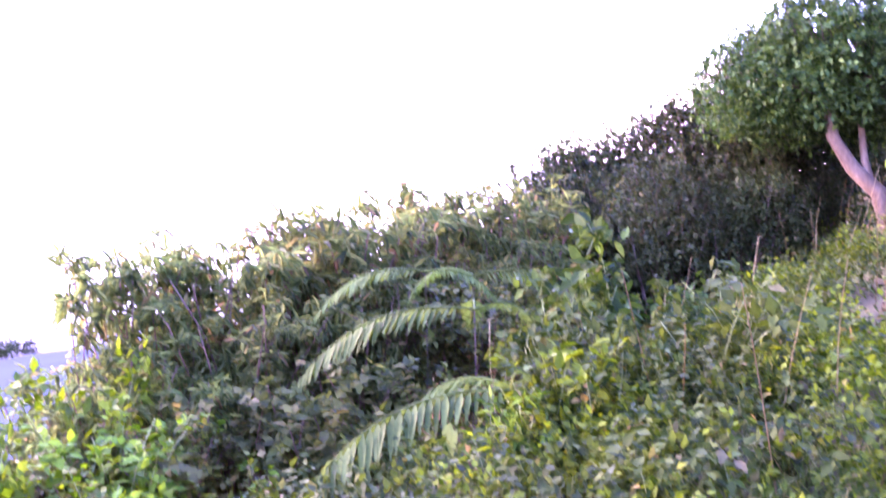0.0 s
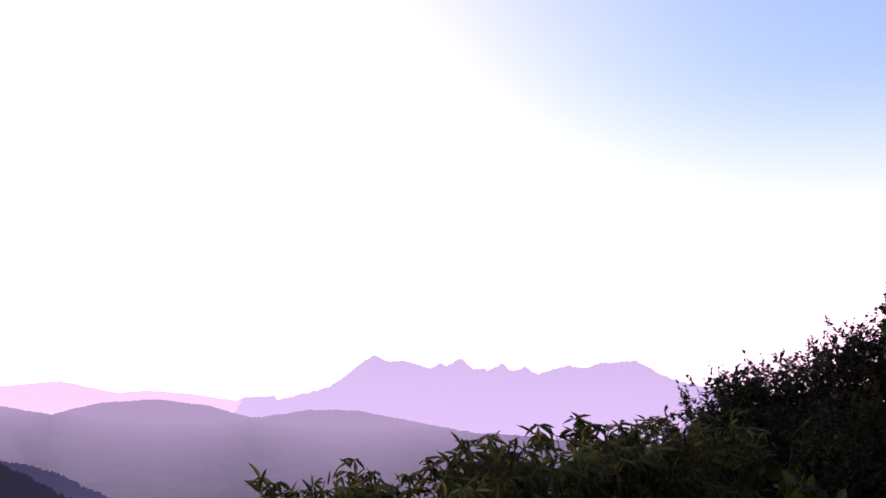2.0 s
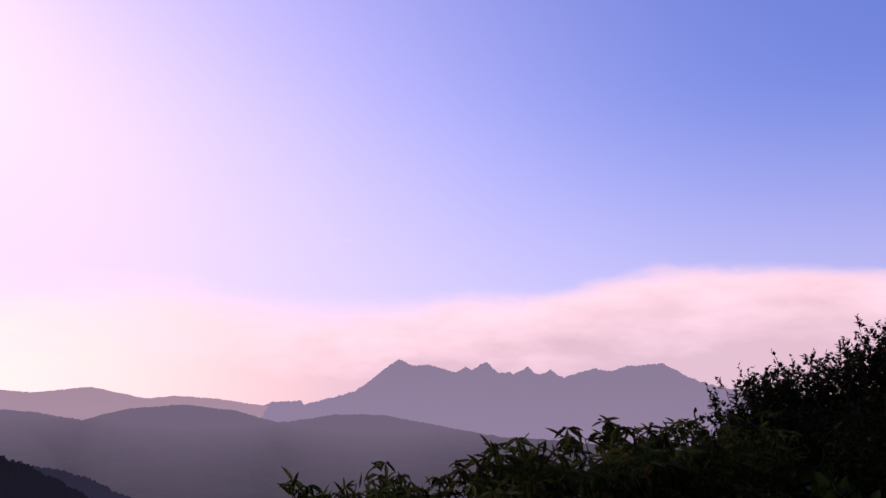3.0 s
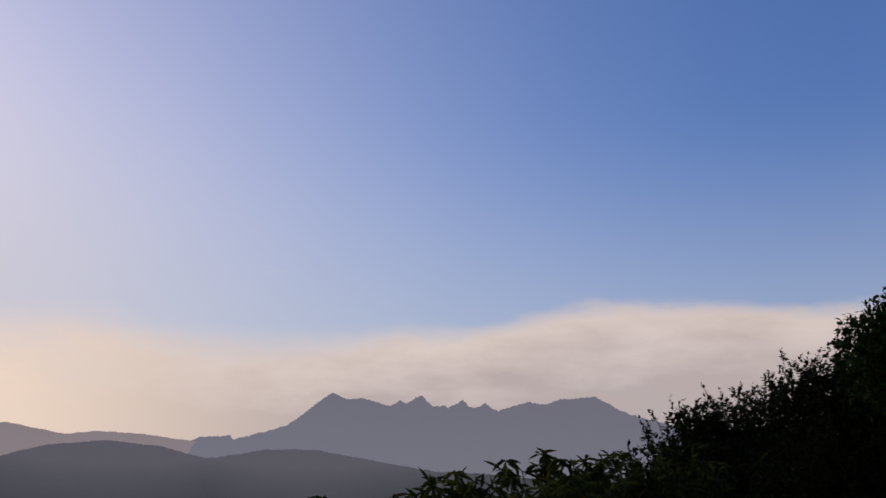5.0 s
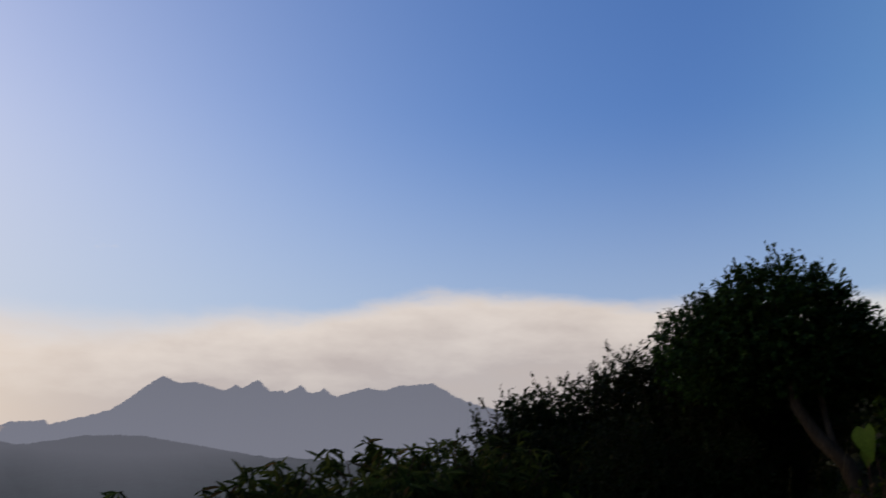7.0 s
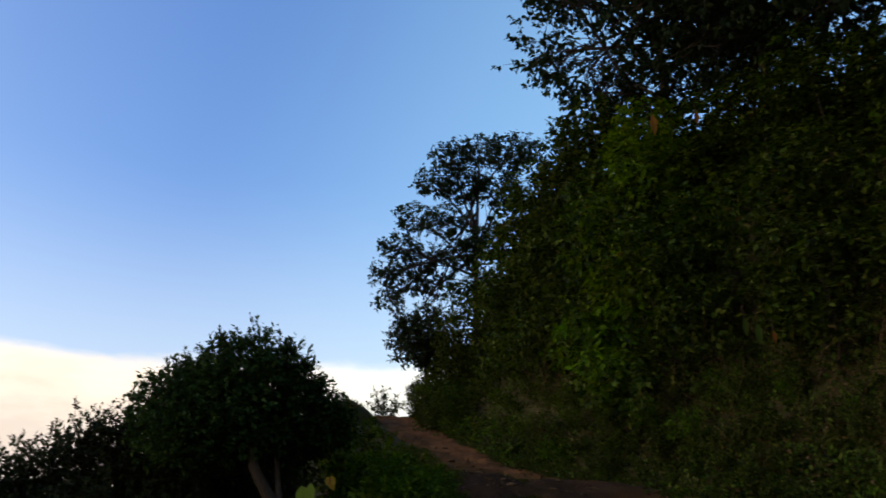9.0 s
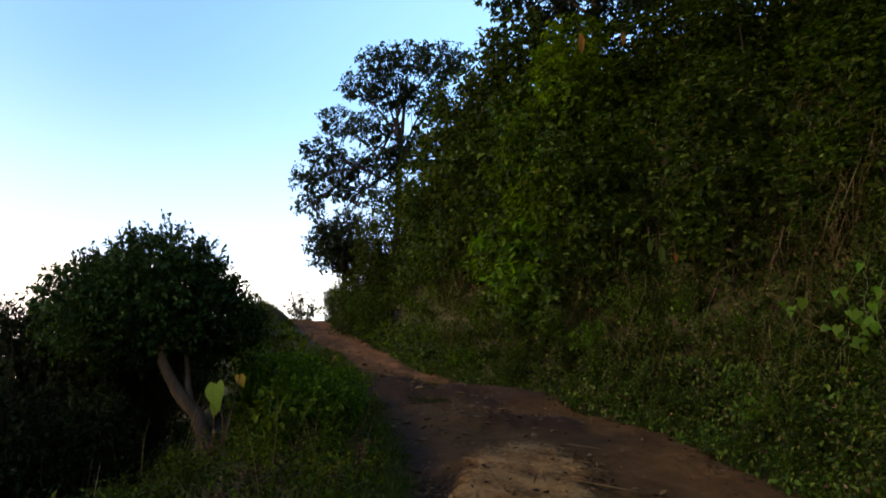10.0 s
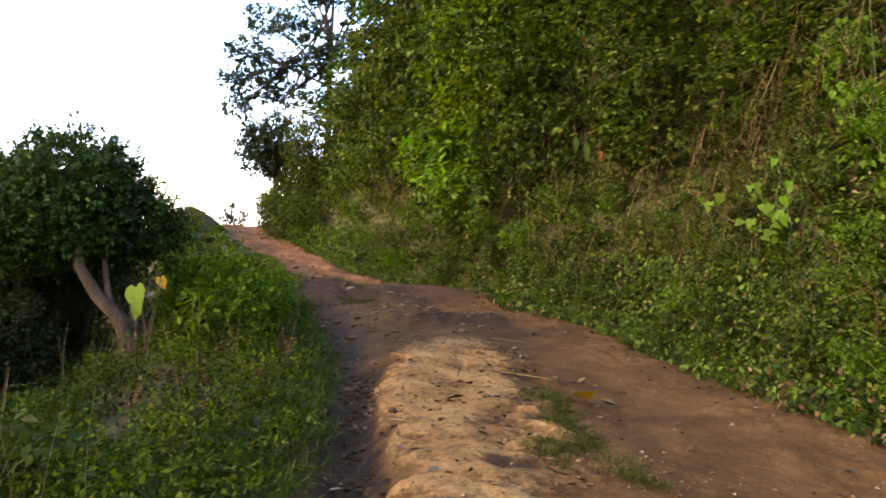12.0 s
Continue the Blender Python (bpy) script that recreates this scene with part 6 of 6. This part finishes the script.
def fallen_leaf(u, v, size, material, label, seed):
    rng = np.random.default_rng(seed)
    x, y = xy(u, v)
    a = rng.uniform(0, 2 * np.pi)
    ob = new("fallen_leaf", mesh_from("fallen_leaf", *leaves(outline(0.5, 0.4, -0.12, 0.16), np.zeros((1, 3)), np.array([[math.cos(a), math.sin(a), 0.05]]), np.array([[rng.normal(0, 0.25), rng.normal(0, 0.25), 1.0]]), np.array([size])), material))
    ob.location = (x, y, road_z(u, v) + max(0.012, 0.09 * size))
    tagged(ob, label, "leaf", "fallen leaves on the track")


fallen_leaf(5.27, 2.52, 0.38, L_YELLOW, "curled yellow fallen leaf on dirt track", 1)
fallen_leaf(5.22, 2.68, 0.13, DEAD, "dry brown fallen leaf on dirt track", 2)
rng = np.random.default_rng(59)
for n in range(64):
    if n < 40:
        u = rng.uniform(3.6, 13)
        v = float(np.interp(u, EDGE_U, EDGE_R)) - abs(rng.normal(0, 0.25)) + 0.05
    else:
        u, v = rng.uniform(3.4, 9), rng.uniform(0.8, 3)
    fallen_leaf(u, v, rng.uniform(0.04, 0.1), DEAD, "dry brown fallen leaf on dirt track", 100 + n)


def debris():
    """Leaf fragments, straws and crumbs strewn over the track."""
    rng = np.random.default_rng(61)
    zones = [  # count, u, v, spread in u, spread in v, slant of v along u
        (260, 6.5, 2.32, 0.55, 0.1, 0.14), (160, 5.2, 2.1, 0.6, 0.16, 0.2), (220, 5.4, 1.5, 0.95, 0.38, 0.15), (170, 6.0, 0.85, 0.35, 0.14, 0.2),
        (200, 4.2, 0.6, 0.5, 0.12, 0.1), (420, 9.3, 1.7, 0.9, 0.6, -0.2), (200, 3.9, 1.7, 0.25, 0.35, 0.0), (160, 12.5, 1.1, 1.6, 0.5, -0.15), (130, 6.2, 2.9, 1.8, 0.6, 0.0)]
    u = np.concatenate([rng.normal(a, d, n) for n, a, b, d, e, k in zones])
    v = np.concatenate([rng.normal(b, e, n) for n, a, b, d, e, k in zones])
    v += np.repeat([k for *_, k in zones], [z[0] for z in zones]) * (u - np.repeat([z[1] for z in zones], [z[0] for z in zones]))
    edge = rng.uniform(3.6, 13, 700)
    u = np.concatenate([u, edge])
    v = np.concatenate([v, np.interp(edge, EDGE_U, EDGE_R) + rng.normal(0.02, 0.16, 700)])
    x, y = xy(u, v)
    n = len(u)
    z = np.maximum(track_z(u) + road_relief(u, v)[0] + 0.03, np.where(v > np.interp(u, EDGE_U, EDGE_R) - 0.1, ground_z(x, y), -9)) + 0.008
    place = np.stack([x, y, z], 1)
    size = 0.02 + 0.06 * rng.random(n) ** 2
    ahead, up = rng.normal(0, 1, (n, 3)) * (1, 1, 0.25), np.array([0, 0, 1.0]) + rng.normal(0, 0.35, (n, 3))
    kind = rng.random(n)
    for name, pick, shape, material, big, label in (
            ("leaf_litter", kind < 0.42, OVAL_MID, DEAD, 1.0, "bits of dry brown leaf strewn on track"), ("dark_litter", (kind >= 0.42) & (kind < 0.75), OVAL_MID, L_DARK, 1.0, "dark rotting leaf bits strewn on track"),
            ("straw_litter", kind >= 0.75, outline_small(0.07, 0.5, 0.0, 0.01), STRAW, 2.6, "pale straws lying strewn on the track")):
        me = mesh_from(name, *leaves(shape, place[pick], ahead[pick], up[pick], size[pick] * big), material)
        tagged(new(name, me), label, "leaf litter", kind="stuff")


L_DARK = leaf_material("rotten_leaf", [(0.0, (0.02, 0.014, 0.009)), (0.7, (0.06, 0.042, 0.026)), (1.0, (0.2, 0.15, 0.1))], 0.8, 0.1)
for n in range(34):
    fallen_leaf(rng.uniform(3.9, 7.0), rng.normal(1.5, 0.35), rng.uniform(0.03, 0.11), L_DARK, "dark rotting leaf flat on dirt track", 300 + n)
debris()
CLOD = grain_material("dark_clod", [(0.3, (0.02, 0.011, 0.005)), (0.6, (0.06, 0.032, 0.013)), (0.8, (0.12, 0.066, 0.028))], 18, 0.95, 0.6)
clod_shapes = []
for shape in stone_shapes:
    me = shape.copy()
    me.name = "clod"
    me.materials[0] = CLOD
    clod_shapes.append(me)
for n in range(60):
    u = rng.uniform(4.0, 6.6)
    v = float(np.interp(u, [2, 3.8, 5.3, 6.4, 7.6], [0.5, 0.72, 0.85, 1.2, 1.8])) - 0.1 + rng.normal(0, 0.09)
    size = rng.uniform(0.02, 0.06) * (1.4 if u > 5.6 else 1)
    x, y = xy(u, v)
    ob = new("clod", clod_shapes[n % 6])
    ob.matrix_basis = pose(x, y, road_z(u, v) + size * 0.1, rng.uniform(-30, 30), rng.uniform(-30, 30), rng.uniform(0, 360)) @ Matrix.Diagonal((size * rng.uniform(0.8, 1.5), size, size * rng.uniform(0.7, 1.1), 1))
    tagged(ob, "dark crumbled clod of earth beside the rut", "clod", "clods along the rut")


def twig_thing(p, q, r, label):
    rng = np.random.default_rng(int(abs(p[0]) * 100))
    p, q = np.array(p), np.array(q)
    ob = new("stick", mesh_from("stick", *tube(arc(rng, p - p, q - p, 0.08, 6), [r, r * 0.6], 6), STRAW))
    ob.location = p
    tagged(ob, label, "stick", "fallen sticks")


for (u0, v0), (u1, v1), r in (((5.5, 4.05), (5.15, 4.3), 0.012), ((6.1, 1.95), (5.75, 2.45), 0.006), ((4.3, 0.95), (4.2, 1.25), 0.005), ((7.6, 2.5), (7.4, 2.8), 0.008)):
    twig_thing((*xy(u0, v0), max(road_z(u0, v0), float(ground_z(*xy(u0, v0)))) + 0.02), (*xy(u1, v1), max(road_z(u1, v1), float(ground_z(*xy(u1, v1)))) + 0.03), r, "pale dry stick lying beside the track")

twig_thing(off_track(29.6, -9.3, 5.3), off_track(33.4, -9.5, 5.3), 0.009, "long pale dry stick lying across the weeds")

# ---- hamlet in the valley ----
ROOF = grain_material("sheet_roof", [(0.3, (0.03, 0.028, 0.03)), (0.7, (0.052, 0.048, 0.05))], 1.5, 0.8, 0.2)
WALL = grain_material("brick_wall", [(0.3, (0.035, 0.02, 0.017)), (0.7, (0.065, 0.04, 0.034))], 1.0, 0.9, 0.2)
DARK = grain_material("dark_opening", [(0.3, (0.02, 0.02, 0.022)), (0.7, (0.04, 0.04, 0.045))], 1.0, 0.6, 0.1)


def house(az, d, w, l, h, turn):
    x, y = at_bearing(az, d)
    ob = empty("village_house", x, y, float(ground_z(x, y)), "reddish village house with grey gabled sheet roof", "house", "houses in the valley")
    ob.rotation_euler = (0, 0, radians(turn))
    bm = bmesh.new()
    bmesh.ops.create_cube(bm, size=1, matrix=Matrix.Translation((0, 0, h / 2 - 1)) @ Matrix.Diagonal((l, w, h + 2, 1)))
    part("wall", bm, WALL, ob)
    bm = bmesh.new()
    e, t = 0.7, 0.25
    for k in (0, t):
        for px in (-l / 2 - e, l / 2 + e):
            for py, pz in ((-w / 2 - e, h - 0.3), (0, h + w * 0.35), (w / 2 + e, h - 0.3)):
                bm.verts.new((px, py, pz + k))
    bm.verts.ensure_lookup_table()
    v = bm.verts
    for f in ((6, 7, 10, 9), (7, 8, 11, 10), (0, 3, 4, 1), (1, 4, 5, 2), (0, 6, 9, 3), (2, 5, 11, 8), (0, 1, 7, 6), (1, 2, 8, 7), (3, 9, 10, 4), (4, 10, 11, 5)):
        bm.faces.new([v[i] for i in f])
    part("roof", bm, ROOF, ob, "grey sheet roof")
    for px in (-l * 0.28, l * 0.1, l * 0.34):
        for py in (-w / 2 - 0.02, w / 2 + 0.02):
            bm = bmesh.new()
            bmesh.ops.create_cube(bm, size=1, matrix=Matrix.Translation((px, py, 1.6)) @ Matrix.Diagonal((1.1, 0.1, 1.2, 1)))
            pane = part("window", bm, DARK, ob)
            bm = bmesh.new()
            bmesh.ops.create_cube(bm, size=1, matrix=Matrix.Translation((px, py * 1.02, 0.95)) @ Matrix.Diagonal((1.3, 0.25, 0.12, 1)))
            part("sill", bm, WALL, pane)


for row in ((-33.3, 300, 5, 8, 2.9, 35), (-34.5, 288, 4.5, 6.5, 2.7, 80), (-32.4, 322, 4.5, 6, 2.6, 10)):
    house(*row)
valley_trees = [hedge_bush("valley_tree", 150 + k, 2.6, 6.5, "dark round tree beside the village houses", 80, 0.8, 6) for k in range(2)]
spots = [[], []]
for n in range(16):
    x, y = at_bearing(-29.0 - 6.5 * ((n * 0.618) % 1.0), 262 + 70 * ((n * 0.381) % 1.0))
    spots[n % 2].append(settle(None, x, y, 50 * n, 0.7 + 0.5 * ((n * 0.27) % 1.0)))
for k in range(2):
    tagged(valley_trees[k], category="tree", group="trees in the valley")
    scatter(valley_trees[k], spots[k])


def verge_stalks():
    """Dry seed stems standing in the weeds of the verge."""
    rng = np.random.default_rng(67)
    pieces = []
    for _ in range(70):
        u = rng.uniform(2.6, 9)
        x, y = xy(u, float(np.interp(u, EDGE_U, EDGE_L)) - rng.uniform(0.3, 2.0))
        if math.hypot(x - 0.1, y - 0.6) > 2.3:
            p = np.array([x, y, float(ground_z(x, y))])
            pieces.append(tube(arc(rng, p, p + np.array([rng.normal(0, 0.12), rng.normal(0, 0.12), rng.uniform(0.35, 0.7)]), 0.1, 5), [0.003, 0.0015], 3))
    tagged(new("verge_stalks", mesh_from("verge_stalks", *join(*pieces), STRAW)), "dry brown seed stems among verge weeds", "dry grass", kind="stuff")


verge_stalks()
